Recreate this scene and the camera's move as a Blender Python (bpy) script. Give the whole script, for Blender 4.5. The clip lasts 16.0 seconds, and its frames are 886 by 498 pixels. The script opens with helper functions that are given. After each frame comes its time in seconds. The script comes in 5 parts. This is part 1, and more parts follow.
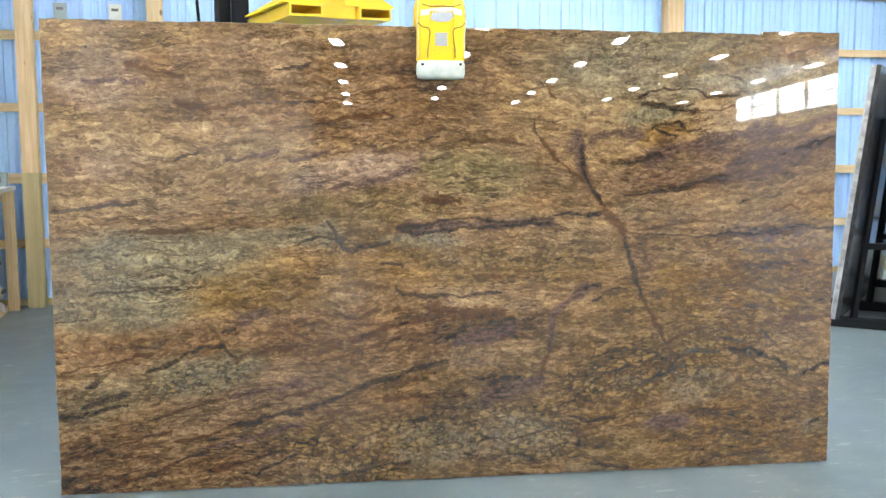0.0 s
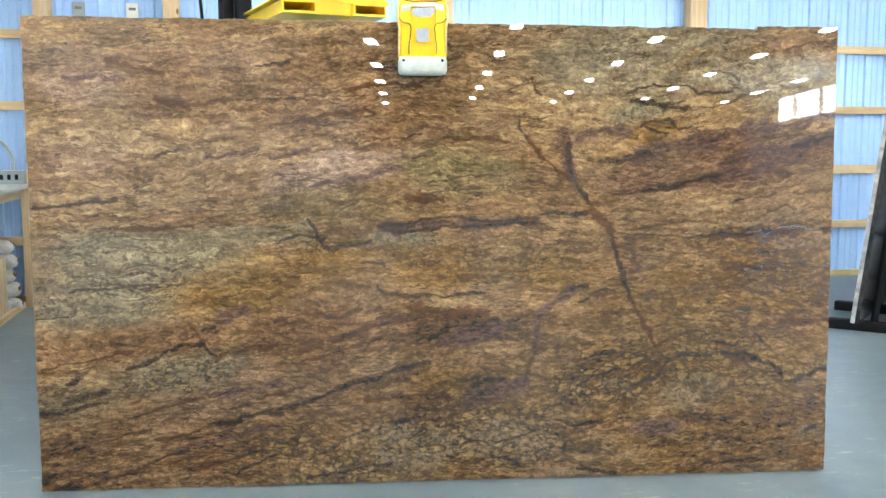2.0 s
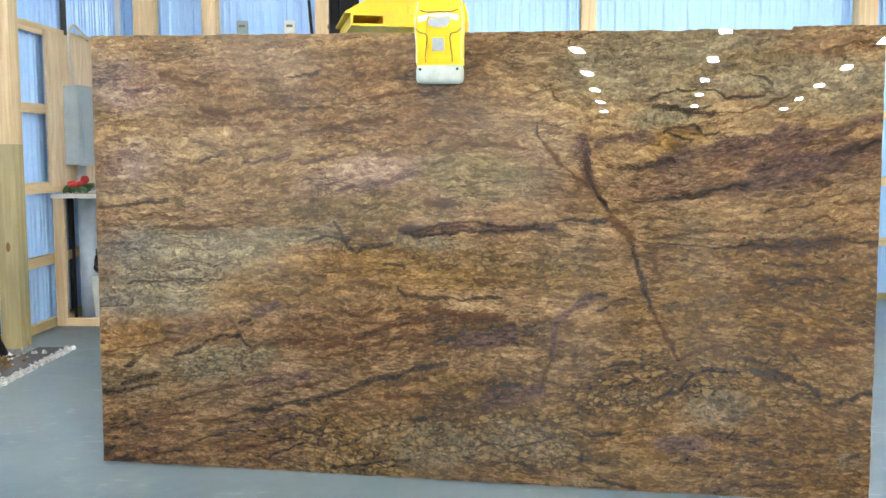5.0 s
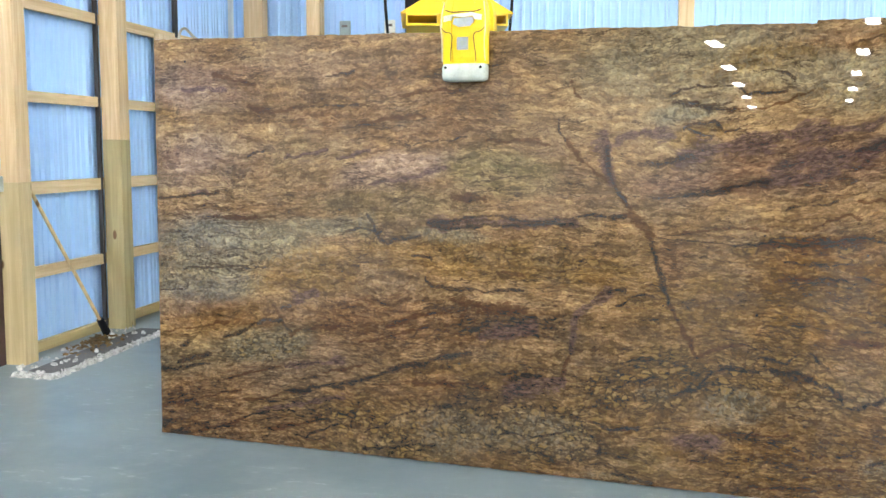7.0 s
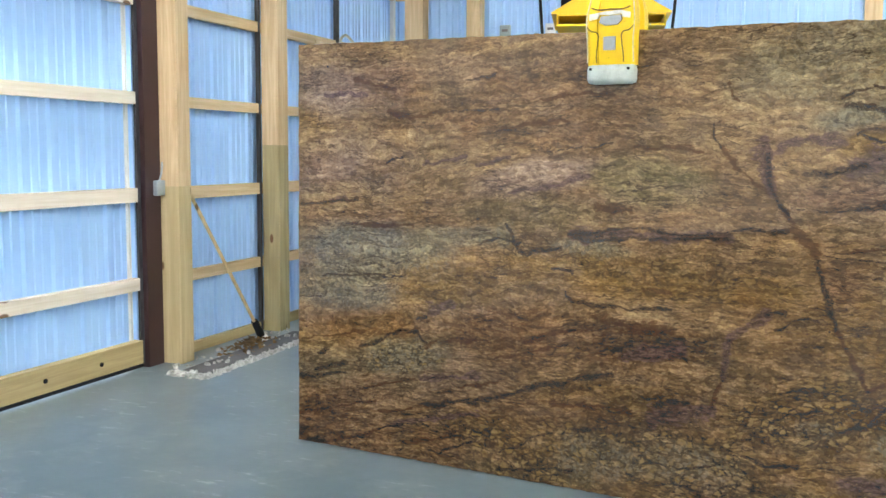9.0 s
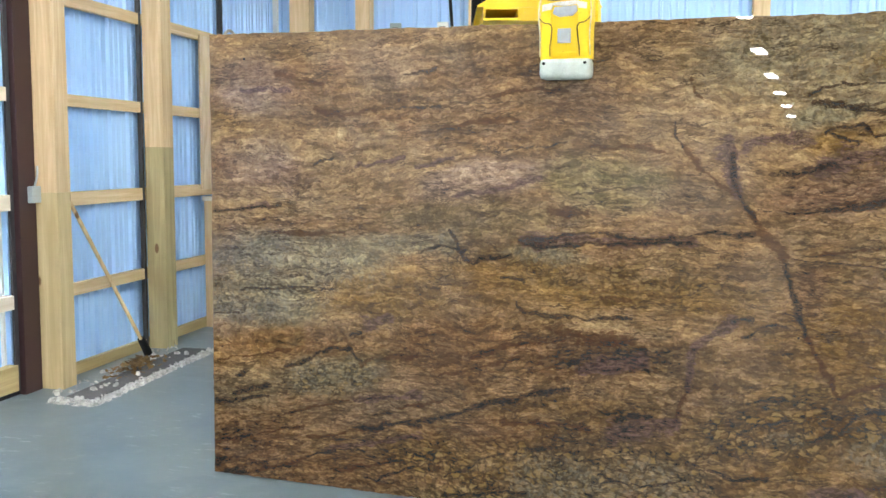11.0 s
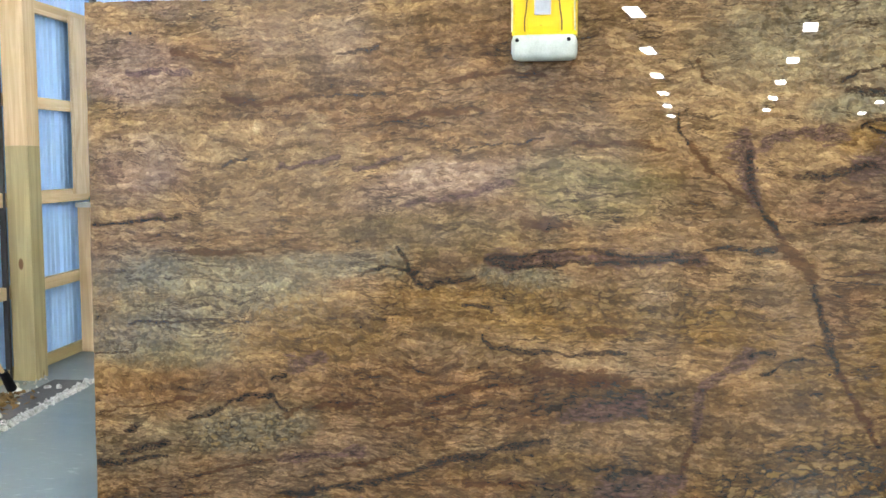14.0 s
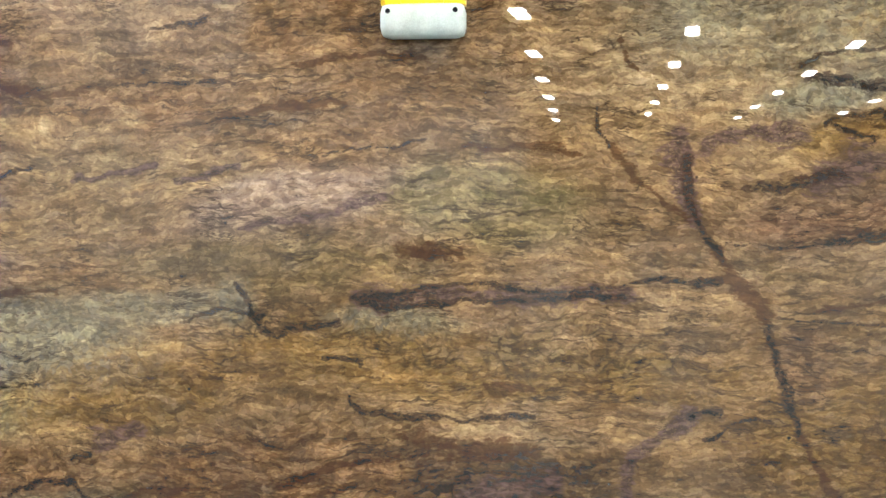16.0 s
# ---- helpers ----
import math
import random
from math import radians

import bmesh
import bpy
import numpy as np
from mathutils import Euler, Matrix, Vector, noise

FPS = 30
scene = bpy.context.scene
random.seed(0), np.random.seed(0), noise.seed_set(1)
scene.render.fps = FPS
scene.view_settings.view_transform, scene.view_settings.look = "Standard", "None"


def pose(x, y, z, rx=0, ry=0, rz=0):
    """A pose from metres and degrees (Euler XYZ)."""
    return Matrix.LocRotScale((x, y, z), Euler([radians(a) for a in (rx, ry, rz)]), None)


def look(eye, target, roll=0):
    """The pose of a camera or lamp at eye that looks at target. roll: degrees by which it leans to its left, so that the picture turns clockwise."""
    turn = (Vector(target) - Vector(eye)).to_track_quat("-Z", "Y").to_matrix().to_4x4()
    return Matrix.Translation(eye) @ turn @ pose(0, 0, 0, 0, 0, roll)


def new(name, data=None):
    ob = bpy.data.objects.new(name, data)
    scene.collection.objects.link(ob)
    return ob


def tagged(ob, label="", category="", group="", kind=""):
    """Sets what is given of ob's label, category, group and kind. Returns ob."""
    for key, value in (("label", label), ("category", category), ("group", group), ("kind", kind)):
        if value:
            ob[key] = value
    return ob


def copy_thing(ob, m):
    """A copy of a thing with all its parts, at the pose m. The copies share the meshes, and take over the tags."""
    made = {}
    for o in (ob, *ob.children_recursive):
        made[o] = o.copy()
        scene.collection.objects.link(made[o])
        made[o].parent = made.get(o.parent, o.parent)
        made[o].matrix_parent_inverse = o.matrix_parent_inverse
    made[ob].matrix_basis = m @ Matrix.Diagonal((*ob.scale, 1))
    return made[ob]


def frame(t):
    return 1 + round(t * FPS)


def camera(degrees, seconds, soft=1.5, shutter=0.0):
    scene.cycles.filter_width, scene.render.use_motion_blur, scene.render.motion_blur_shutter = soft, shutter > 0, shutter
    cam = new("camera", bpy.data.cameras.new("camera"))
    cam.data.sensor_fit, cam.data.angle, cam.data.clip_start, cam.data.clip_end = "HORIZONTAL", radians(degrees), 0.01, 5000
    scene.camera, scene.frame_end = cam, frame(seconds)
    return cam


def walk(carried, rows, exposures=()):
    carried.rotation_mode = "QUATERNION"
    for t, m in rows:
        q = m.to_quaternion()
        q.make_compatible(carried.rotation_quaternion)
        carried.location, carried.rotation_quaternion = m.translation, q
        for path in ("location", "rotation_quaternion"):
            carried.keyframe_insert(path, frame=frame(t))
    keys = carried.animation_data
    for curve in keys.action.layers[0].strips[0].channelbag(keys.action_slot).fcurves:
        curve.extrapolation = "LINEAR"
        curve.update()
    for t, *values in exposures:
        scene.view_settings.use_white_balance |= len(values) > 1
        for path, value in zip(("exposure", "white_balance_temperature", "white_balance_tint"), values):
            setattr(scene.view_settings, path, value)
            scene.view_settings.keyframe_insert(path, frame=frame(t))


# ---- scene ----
cam = camera(49.5, 16.0)
PATH = [
    (0, -0.5536, -4.0110, 1.4585, 83.624, 0.193, -6.806),
    (0.5, -0.5293, -4.0088, 1.4589, 83.623, 0.136, -7.651),
    (1, -0.4615, -4.0093, 1.4532, 83.677, 0.120, -6.691),
    (1.5, -0.3902, -3.9825, 1.4469, 83.728, 0.113, -5.251),
    (2, -0.2999, -3.9712, 1.4482, 83.619, 0.101, -4.301),
    (2.5, -0.1837, -3.9629, 1.4473, 83.641, 0.064, -2.850),
    (3, -0.0690, -3.9699, 1.4494, 83.575, -0.019, -0.993),
    (3.5, 0.0767, -3.9725, 1.4422, 83.771, -0.116, 1.533),
    (4, 0.2587, -3.9876, 1.4339, 83.999, -0.098, 4.987),
    (6.5, 1.0288, -4.0461, 1.4389, 84.036, 0.007, 15.020),
    (7, 1.1481, -4.0250, 1.4345, 83.937, -0.129, 18.374),
    (7.5, 1.2514, -3.9663, 1.4328, 83.985, -0.309, 22.873),
    (8, 1.3005, -3.8997, 1.4449, 83.965, -0.408, 27.288),
    (8.5, 1.2769, -3.8439, 1.4438, 84.137, -0.401, 29.923),
    (9, 1.1914, -3.7796, 1.4364, 84.264, -0.374, 28.530),
    (11.5, 0.6217, -3.5913, 1.4233, 84.589, -0.170, 17.674),
    (12, 0.5227, -3.5462, 1.4260, 84.667, -0.144, 15.493),
    (12.5, 0.4629, -3.4462, 1.4323, 84.599, -0.143, 14.397),
    (13, 0.3997, -3.3120, 1.4305, 84.581, -0.121, 13.970),
    (13.5, 0.3422, -3.1482, 1.4294, 84.391, -0.144, 14.058),
    (14, 0.2838, -2.9787, 1.4226, 84.501, -0.105, 12.993),
    (14.5, 0.2233, -2.7975, 1.4115, 84.859, -0.093, 11.066),
    (15, 0.2030, -2.6005, 1.4282, 84.585, 0.006, 9.305),
    (15.5, 0.1942, -2.4284, 1.4267, 84.718, 0.057, 7.429),
    (16, 0.2109, -2.2693, 1.4293, 84.764, 0.139, 6.334),
]
EXPOSURES = ((0.0, 2.78), (6.5, 2.75), (7.5, 2.64), (8.5, 2.45), (9.2, 2.40), (11.3, 2.60), (12.5, 2.68), (14.0, 2.76), (16.0, 2.82))
walk(cam, [(t, pose(x, y, z, rx, ry, rz)) for t, x, y, z, rx, ry, rz in PATH], EXPOSURES)

# ---- world and light ----
BUILDING = Matrix.Rotation(radians(7.5), 4, "Z")
world = bpy.data.worlds.new("world")
scene.world = world
world.use_nodes = True
sky = world.node_tree.nodes.new("ShaderNodeTexSky")
sky.sky_type, sky.sun_disc = "NISHITA", False
sky.sun_elevation, sky.sun_rotation = radians(51), radians(240)
world.node_tree.links.new(sky.outputs[0], world.node_tree.nodes["Background"].inputs[0])
world.node_tree.nodes["Background"].inputs[1].default_value = 0.12
sun = new("sun", bpy.data.lights.new("sun", "SUN"))
sun.data.energy, sun.data.angle, sun.data.color = 5.0, radians(0.6), (1, 0.96, 0.9)
sun.matrix_world = look((0, 0, 20), (14, 8, 0))
LAMP_STRENGTH = 28.0


# ---- node and mesh helpers ----
class Nodes:
    """Short names for the nodes of one material."""

    def __init__(self, name):
        self.mat = bpy.data.materials.new(name)
        self.mat.use_nodes = True
        self.t = self.mat.node_tree
        self.b = self.t.nodes["Principled BSDF"]

    def put(self, sock, v):
        if isinstance(v, bpy.types.NodeSocket):
            self.t.links.new(v, sock)
        elif v is not None:
            if isinstance(v, (tuple, list)) and len(v) == 3 and len(sock.default_value) == 4:
                v = (*v, 1)
            sock.default_value = v

    def node(self, kind):
        return self.t.nodes.new(kind)

    def coord(self, which="Object"):
        return self.node("ShaderNodeTexCoord").outputs[which]

    def rand(self):
        return self.node("ShaderNodeObjectInfo").outputs["Random"]

    def math(self, op, a, b=None, clamp=False):
        n = self.node("ShaderNodeMath")
        n.operation, n.use_clamp = op, clamp
        self.put(n.inputs[0], a)
        self.put(n.inputs[1], b)
        return n.outputs[0]

    def vmath(self, op, a, b=None, out=0):
        n = self.node("ShaderNodeVectorMath")
        n.operation = op
        self.put(n.inputs[0], a)
        self.put(n.inputs[1], b)
        return n.outputs[out]

    def scale(self, vec, s):
        n = self.node("ShaderNodeVectorMath")
        n.operation = "SCALE"
        self.put(n.inputs[0], vec)
        self.put(n.inputs["Scale"], s)
        return n.outputs[0]

    def mapping(self, vec, loc=(0, 0, 0), rot=(0, 0, 0), scale=(1, 1, 1), kind="POINT"):
        n = self.node("ShaderNodeMapping")
        n.vector_type = kind
        self.put(n.inputs["Vector"], vec)
        self.put(n.inputs["Location"], loc)
        self.put(n.inputs["Rotation"], [radians(a) for a in rot])
        self.put(n.inputs["Scale"], scale)
        return n.outputs[0]

    def noise(self, vec, scale, detail=4, rough=0.55, dist=0.0, out=0):
        n = self.node("ShaderNodeTexNoise")
        self.put(n.inputs["Vector"], vec)
        self.put(n.inputs["Scale"], scale)
        self.put(n.inputs["Detail"], detail)
        self.put(n.inputs["Roughness"], rough)
        self.put(n.inputs["Distortion"], dist)
        return n.outputs[out]

    def voronoi(self, vec, scale, feature="F1", out=0, rnd=1.0):
        n = self.node("ShaderNodeTexVoronoi")
        n.feature = feature
        self.put(n.inputs["Vector"], vec)
        self.put(n.inputs["Scale"], scale)
        self.put(n.inputs["Randomness"], rnd)
        return n.outputs[out]

    def ramp(self, fac, stops):
        n = self.node("ShaderNodeValToRGB")
        e = n.color_ramp.elements
        while len(e) < len(stops):
            e.new(0.5)
        for el, (p, c) in zip(e, stops):
            el.position, el.color = p, (*(c if isinstance(c, tuple) else (c, c, c)), 1)
        self.put(n.inputs[0], fac)
        return n.outputs[0]

    def span(self, v, a, b, c=0.0, d=1.0, smooth=True):
        n = self.node("ShaderNodeMapRange")
        n.interpolation_type = "SMOOTHSTEP" if smooth else "LINEAR"
        for i, q in enumerate((v, a, b, c, d)):
            self.put(n.inputs[i], q)
        return n.outputs[0]

    def mix(self, f, a, b, blend="MIX"):
        n = self.node("ShaderNodeMix")
        n.data_type, n.blend_type = "RGBA", blend
        self.put(n.inputs["Factor"], f)
        self.put(n.inputs[6], a)
        self.put(n.inputs[7], b)
        return n.outputs[2]

    def bump(self, h, strength=0.3, dist=0.01):
        n = self.node("ShaderNodeBump")
        self.put(n.inputs["Strength"], strength)
        self.put(n.inputs["Distance"], dist)
        self.put(n.inputs["Height"], h)
        self.put(self.b.inputs["Normal"], n.outputs[0])

    def done(self, color=None, rough=0.5, metal=0.0, **more):
        self.put(self.b.inputs["Base Color"], color)
        self.put(self.b.inputs["Roughness"], rough)
        self.put(self.b.inputs["Metallic"], metal)
        for k, v in more.items():
            self.put(self.b.inputs[k.replace("_", " ")], v)
        return self.mat


def plain(name, color, rough=0.5, metal=0.0, vary=0.15, scale=6.0, bump=0.0):
    """Paint, plastic, cloth or metal with faint stains and grain."""
    n = Nodes(name)
    c = n.coord()
    big = n.noise(c, scale, 5, 0.6)
    small = n.noise(c, scale * 14, 3, 0.6)
    f = n.math("ADD", n.math("MULTIPLY", big, 0.65), n.math("MULTIPLY", small, 0.35))
    lo = tuple(v * (1 - vary) for v in color)
    hi = tuple(min(1, v * (1 + vary)) for v in color)
    if bump:
        n.bump(small, bump, 0.004)
    return n.done(n.mix(n.span(f, 0.3, 0.7), lo, hi), n.span(big, 0.2, 0.8, rough * 0.8, min(1, rough * 1.2)), metal)


def lumber(name, light, dark, along, knots=True):
    """Sawn softwood: grain along one axis, knots and end-to-end tone from board to board."""
    n = Nodes(name)
    c = n.coord()
    shift = n.vmath("ADD", c, n.scale(n.vmath("ADD", (1, 1, 1), n.rand()), 7.3))
    s = [14.0, 14.0, 14.0]
    s[along] = 0.7
    g = n.mapping(shift, scale=s)
    grain = n.noise(g, 2.0, 6, 0.6, 0.6)
    fine = n.noise(n.mapping(shift, scale=[q * 5 for q in s]), 2.0, 3, 0.6)
    col = n.mix(n.span(grain, 0.3, 0.72), dark, light)
    col = n.mix(n.math("MULTIPLY", n.span(fine, 0.45, 0.75), 0.3), col, dark)
    col = n.mix(n.math("MULTIPLY", n.rand(), 0.25), col, tuple(v * 0.8 for v in light))
    if knots:
        q = [5.0, 5.0, 5.0]
        q[along] = 2.2
        k = n.voronoi(n.mapping(shift, scale=q), 1.0)
        col = n.mix(n.span(k, 0.06, 0.1, 1.0, 0.0), col, (0.16, 0.085, 0.035))
    n.bump(grain, 0.15, 0.004)
    return n.done(col, 0.62)


def box(bm, x0, x1, y0, y1, z0, z1, bevel=0.0, m=None):
    made = bmesh.ops.create_cube(bm, size=1.0, matrix=Matrix.Translation(((x0 + x1) / 2, (y0 + y1) / 2, (z0 + z1) / 2)) @ Matrix.Diagonal((x1 - x0, y1 - y0, z1 - z0, 1)))
    vs = made["verts"]
    if bevel:
        es = list({e for v in vs for e in v.link_edges})
        r = bmesh.ops.bevel(bm, geom=es, offset=bevel, segments=2, affect="EDGES", profile=0.6)
        vs = list({v for f in r["faces"] for v in f.verts} | {v for v in vs if v.is_valid})
    if m is not None:
        bmesh.ops.transform(bm, matrix=m, verts=vs)
    return bm


def rod(bm, a, b, r, r2=None, seg=12):
    a, b = Vector(a), Vector(b)
    m = Matrix.Translation((a + b) / 2) @ (b - a).to_track_quat("Z", "Y").to_matrix().to_4x4()
    bmesh.ops.create_cone(bm, cap_ends=True, segments=seg, radius1=r, radius2=r if r2 is None else r2, depth=(b - a).length, matrix=m)
    return bm


def prism(bm, outline, axis, a, b):
    """A flat outline (pairs) drawn in the plane square to an axis, and pulled from a to b along it."""
    def at(p, q, w):
        return ((w, p, q), (p, w, q), (p, q, w))[axis]
    lo = [bm.verts.new(at(p, q, a)) for p, q in outline]
    hi = [bm.verts.new(at(p, q, b)) for p, q in outline]
    bm.faces.new(lo)
    bm.faces.new(list(reversed(hi)))
    n = len(lo)
    for i in range(n):
        bm.faces.new((lo[i], hi[i], hi[(i + 1) % n], lo[(i + 1) % n]))
    bmesh.ops.recalc_face_normals(bm, faces=bm.faces[:])
    return bm


def obj(name, bm, material, m=None, smooth=False):
    data = bpy.data.meshes.new(name)
    bm.to_mesh(data)
    bm.free()
    data.materials.append(material)
    if smooth:
        for p in data.polygons:
            p.use_smooth = True
    ob = new(name, data)
    if m is not None:
        ob.matrix_basis = m
    return ob


def part(name, bm, material, parent, label="", smooth=False):
    ob = obj(name, bm, material, smooth=smooth)
    ob.parent = parent
    return tagged(ob, label) if label else ob


def empty(name, m):
    ob = new(name)
    ob.matrix_basis = m
    return ob


def B():
    return bmesh.new()


def at(u, v, z=0.0, rz=0.0):
    """A place in the building's own axes."""
    return BUILDING @ pose(u, v, z, 0, 0, rz)


def cable(name, points, r, material, parent=None, m=None):
    """A bent cable or bail through a few points."""
    c = bpy.data.curves.new(name, "CURVE")
    c.dimensions, c.bevel_depth, c.bevel_resolution = "3D", r, 2
    s = c.splines.new("BEZIER")
    s.bezier_points.add(len(points) - 1)
    for q, p in zip(s.bezier_points, points):
        q.co, q.handle_left_type, q.handle_right_type = p, "AUTO", "AUTO"
    tmp = bpy.data.objects.new(name, c)
    data = bpy.data.meshes.new_from_object(tmp)
    bpy.data.objects.remove(tmp)
    data.materials.append(material)
    ob = new(name, data)
    for p in data.polygons:
        p.use_smooth = True
    if parent:
        ob.parent = parent
    elif m is not None:
        ob.matrix_basis = m
    return ob


# ---- materials ----
STONE = 0.63
def granite():
    """Polished stone: flakes laid along the bedding, tinted and veined by the slab's own fields."""
    n = Nodes("polished_granite")

    def field(name, out="Color"):
        a = n.node("ShaderNodeAttribute")
        a.attribute_name = name
        return a.outputs[out]

    def split(v):
        s = n.node("ShaderNodeSeparateColor")
        n.put(s.inputs[0], v)
        return s.outputs

    p, bed, tone = n.coord(), field("bed", "Vector"), field("tone")
    dark, plum, rust = split(field("veins"))
    broken, gritty, _ = split(field("habit"))
    sub = lambda v: n.vmath("SUBTRACT", v, (0.5, 0.5, 0.5))
    wide = n.noise(p, 7.0, 3, 0.55, out=1)
    curl = n.noise(p, 26.0, 4, 0.6, out=1)
    w = n.vmath("ADD", bed, n.vmath("ADD", n.scale(sub(wide), 0.055), n.vmath("ADD", n.scale(sub(curl), 0.0045), n.scale(sub(n.noise(p, 95.0, 2, 0.5, out=1)), 0.0050))))
    grain = n.noise(n.mapping(w, scale=(1.0, 2.6, 1)), 34.0, 5, 0.60)
    fine = n.noise(n.mapping(w, scale=(1.0, 1.8, 1)), 115.0, 4, 0.62)
    streak = n.noise(n.mapping(w, scale=(1.0, 6.5, 1)), 4.2, 5, 0.58)
    col = tone

    # flakes: every cell has its own lightness, some are cream, some brown
    def flakes(scale, stretch, offset):
        cell = n.mapping(w, (offset, offset, 0), scale=(1.0, stretch, 1))
        r = split(n.voronoi(cell, scale, out=1))
        edge = n.voronoi(cell, scale, "DISTANCE_TO_EDGE")
        return r, n.math("ADD", edge, n.math("MULTIPLY", n.math("SUBTRACT", grain, 0.5), 0.24))

    for scale, stretch, amount, offset in ((5.0, 4.6, 0.50, 1.9), (10.0, 3.0, 0.42, 0.0), (24.0, 2.5, 0.66, 3.7), (58.0, 2.0, 0.60, 8.1)):
        r, edge = flakes(scale, stretch, offset)
        body = n.span(edge, 0.0, 0.06)
        pale = n.math("MULTIPLY", n.math("MULTIPLY", n.span(r[0], 0.58, 0.85), body), amount)
        brown = n.math("MULTIPLY", n.span(r[0], 0.42, 0.06), amount * 0.74)
        col = n.mix(pale, col, n.mix(0.28, n.mix(1.0, col, (1.45, 1.47, 1.50), "MULTIPLY"), (0.47, 0.345, 0.195)))
        col = n.mix(brown, col, n.mix(1.0, col, (0.60, 0.54, 0.47), "MULTIPLY"))
        col = n.mix(n.math("MULTIPLY", n.span(r[1], 0.75, 1.0), amount * 0.30), col, (0.27, 0.205, 0.155))
        rim = n.math("MULTIPLY", n.span(edge, 0.055, -0.02), n.span(r[2], 0.55, 0.95, 0.0, amount * 0.48))
        col = n.mix(rim, col, n.mix(1.0, col, (0.36, 0.29, 0.24), "MULTIPLY"))
    # streaks and grains
    col = n.mix(n.span(streak, 0.53, 0.66, 0.0, 0.55), col, n.mix(1.0, col, (1.30, 1.27, 1.22), "MULTIPLY"))
    col = n.mix(n.span(streak, 0.46, 0.34, 0.0, 0.66), col, n.mix(1.0, col, (0.54, 0.48, 0.42), "MULTIPLY"))
    col = n.mix(n.span(grain, 0.52, 0.68, 0.0, 0.32), col, n.mix(0.25, n.mix(1.0, col, (1.42, 1.40, 1.34), "MULTIPLY"), (0.50, 0.385, 0.235)))
    col = n.mix(n.span(grain, 0.44, 0.30, 0.0, 0.36), col, n.mix(1.0, col, (0.46, 0.40, 0.34), "MULTIPLY"))
    col = n.mix(n.span(fine, 0.53, 0.70, 0.0, 0.36), col, n.mix(0.25, n.mix(1.0, col, (1.40, 1.40, 1.40), "MULTIPLY"), (0.50, 0.40, 0.27)))
    speck = split(n.voronoi(n.mapping(w, scale=(1.0, 1.4, 1)), 150.0, out=1))
    col = n.mix(0.22, col, n.mix(1.0, col, n.mix(speck[0], (0.45, 0.40, 0.36), (1.55, 1.58, 1.6)), "MULTIPLY"))
    col = n.mix(n.span(fine, 0.46, 0.28, 0.0, 0.32), col, n.mix(1.0, col, (0.40, 0.35, 0.30), "MULTIPLY"))

    # broken ground: rounded lumps in dark cement
    broken = n.math("MULTIPLY", broken, n.span(n.noise(p, 8.0, 3), 0.36, 0.56, 0.55, 1.0))
    cell = n.mapping(n.vmath("ADD", w, n.scale(sub(curl), 0.035)), scale=(1.0, 1.75, 1))
    r = split(n.voronoi(cell, 25.0, out=1))
    edge = n.math("ADD", n.voronoi(cell, 25.0, "DISTANCE_TO_EDGE"), n.math("MULTIPLY", n.math("SUBTRACT", grain, 0.5), 0.40))
    lump = n.math("MULTIPLY", broken, n.math("MULTIPLY", n.span(r[0], 0.40, 0.80, 0.0, 0.70), n.span(edge, 0.06, 0.20)))
    col = n.mix(lump, col, n.mix(r[1], (0.36, 0.235, 0.075), (0.47, 0.355, 0.185)))
    cement = n.math("MULTIPLY", n.span(edge, 0.20, 0.02), n.math("MULTIPLY", broken, n.span(r[2], 0.15, 0.75, 0.25, 0.92)))
    col = n.mix(cement, col, (0.062, 0.041, 0.023))
    # gritty patches of grey crystals
    r = split(n.voronoi(w, 85.0, out=1))
    col = n.mix(n.math("MULTIPLY", gritty, n.span(r[0], 0.55, 0.9, 0.0, 0.42)), col, (0.36, 0.33, 0.27))
    col = n.mix(n.math("MULTIPLY", gritty, n.span(r[1], 0.66, 0.92, 0.0, 0.45)), col, (0.085, 0.072, 0.062))

    # veins, ragged by the grains beside them
    rag = n.math("ADD", n.math("MULTIPLY", n.math("SUBTRACT", grain, 0.5), 3.6), n.math("ADD", n.math("MULTIPLY", n.math("SUBTRACT", fine, 0.5), 1.8), n.math("MULTIPLY", n.math("SUBTRACT", streak, 0.5), 3.0)))
    f = n.span(n.math("ADD", n.math("MULTIPLY", rust, 2.0), n.math("SUBTRACT", rag, 1.0)), -0.35, 0.45, 0.0, 0.92)
    col = n.mix(f, col, n.mix(1.0, n.mix(0.5, col, (0.20, 0.110, 0.050)), (0.58, 0.46, 0.38), "MULTIPLY"))
    f = n.span(n.math("ADD", n.math("MULTIPLY", plum, 2.0), n.math("SUBTRACT", n.math("MULTIPLY", rag, 0.75), 0.85)), -0.30, 0.40, 0.0, 0.84)
    fleck = n.span(n.math("ADD", fine, n.math("MULTIPLY", n.math("SUBTRACT", speck[1], 0.5), 0.22)), 0.66, 0.50, 0.58, 1.0)
    col = n.mix(n.math("MULTIPLY", f, fleck), col, n.mix(n.span(grain, 0.40, 0.64), (0.074, 0.040, 0.042), (0.225, 0.140, 0.130)))
    f = n.span(n.math("ADD", n.math("MULTIPLY", dark, 2.0), n.math("SUBTRACT", rag, 1.0)), -0.25, 0.35, 0.0, 0.88)
    col = n.mix(n.math("MULTIPLY", f, fleck), col, n.mix(n.span(grain, 0.42, 0.66), (0.036, 0.020, 0.014), (0.115, 0.066, 0.042)))
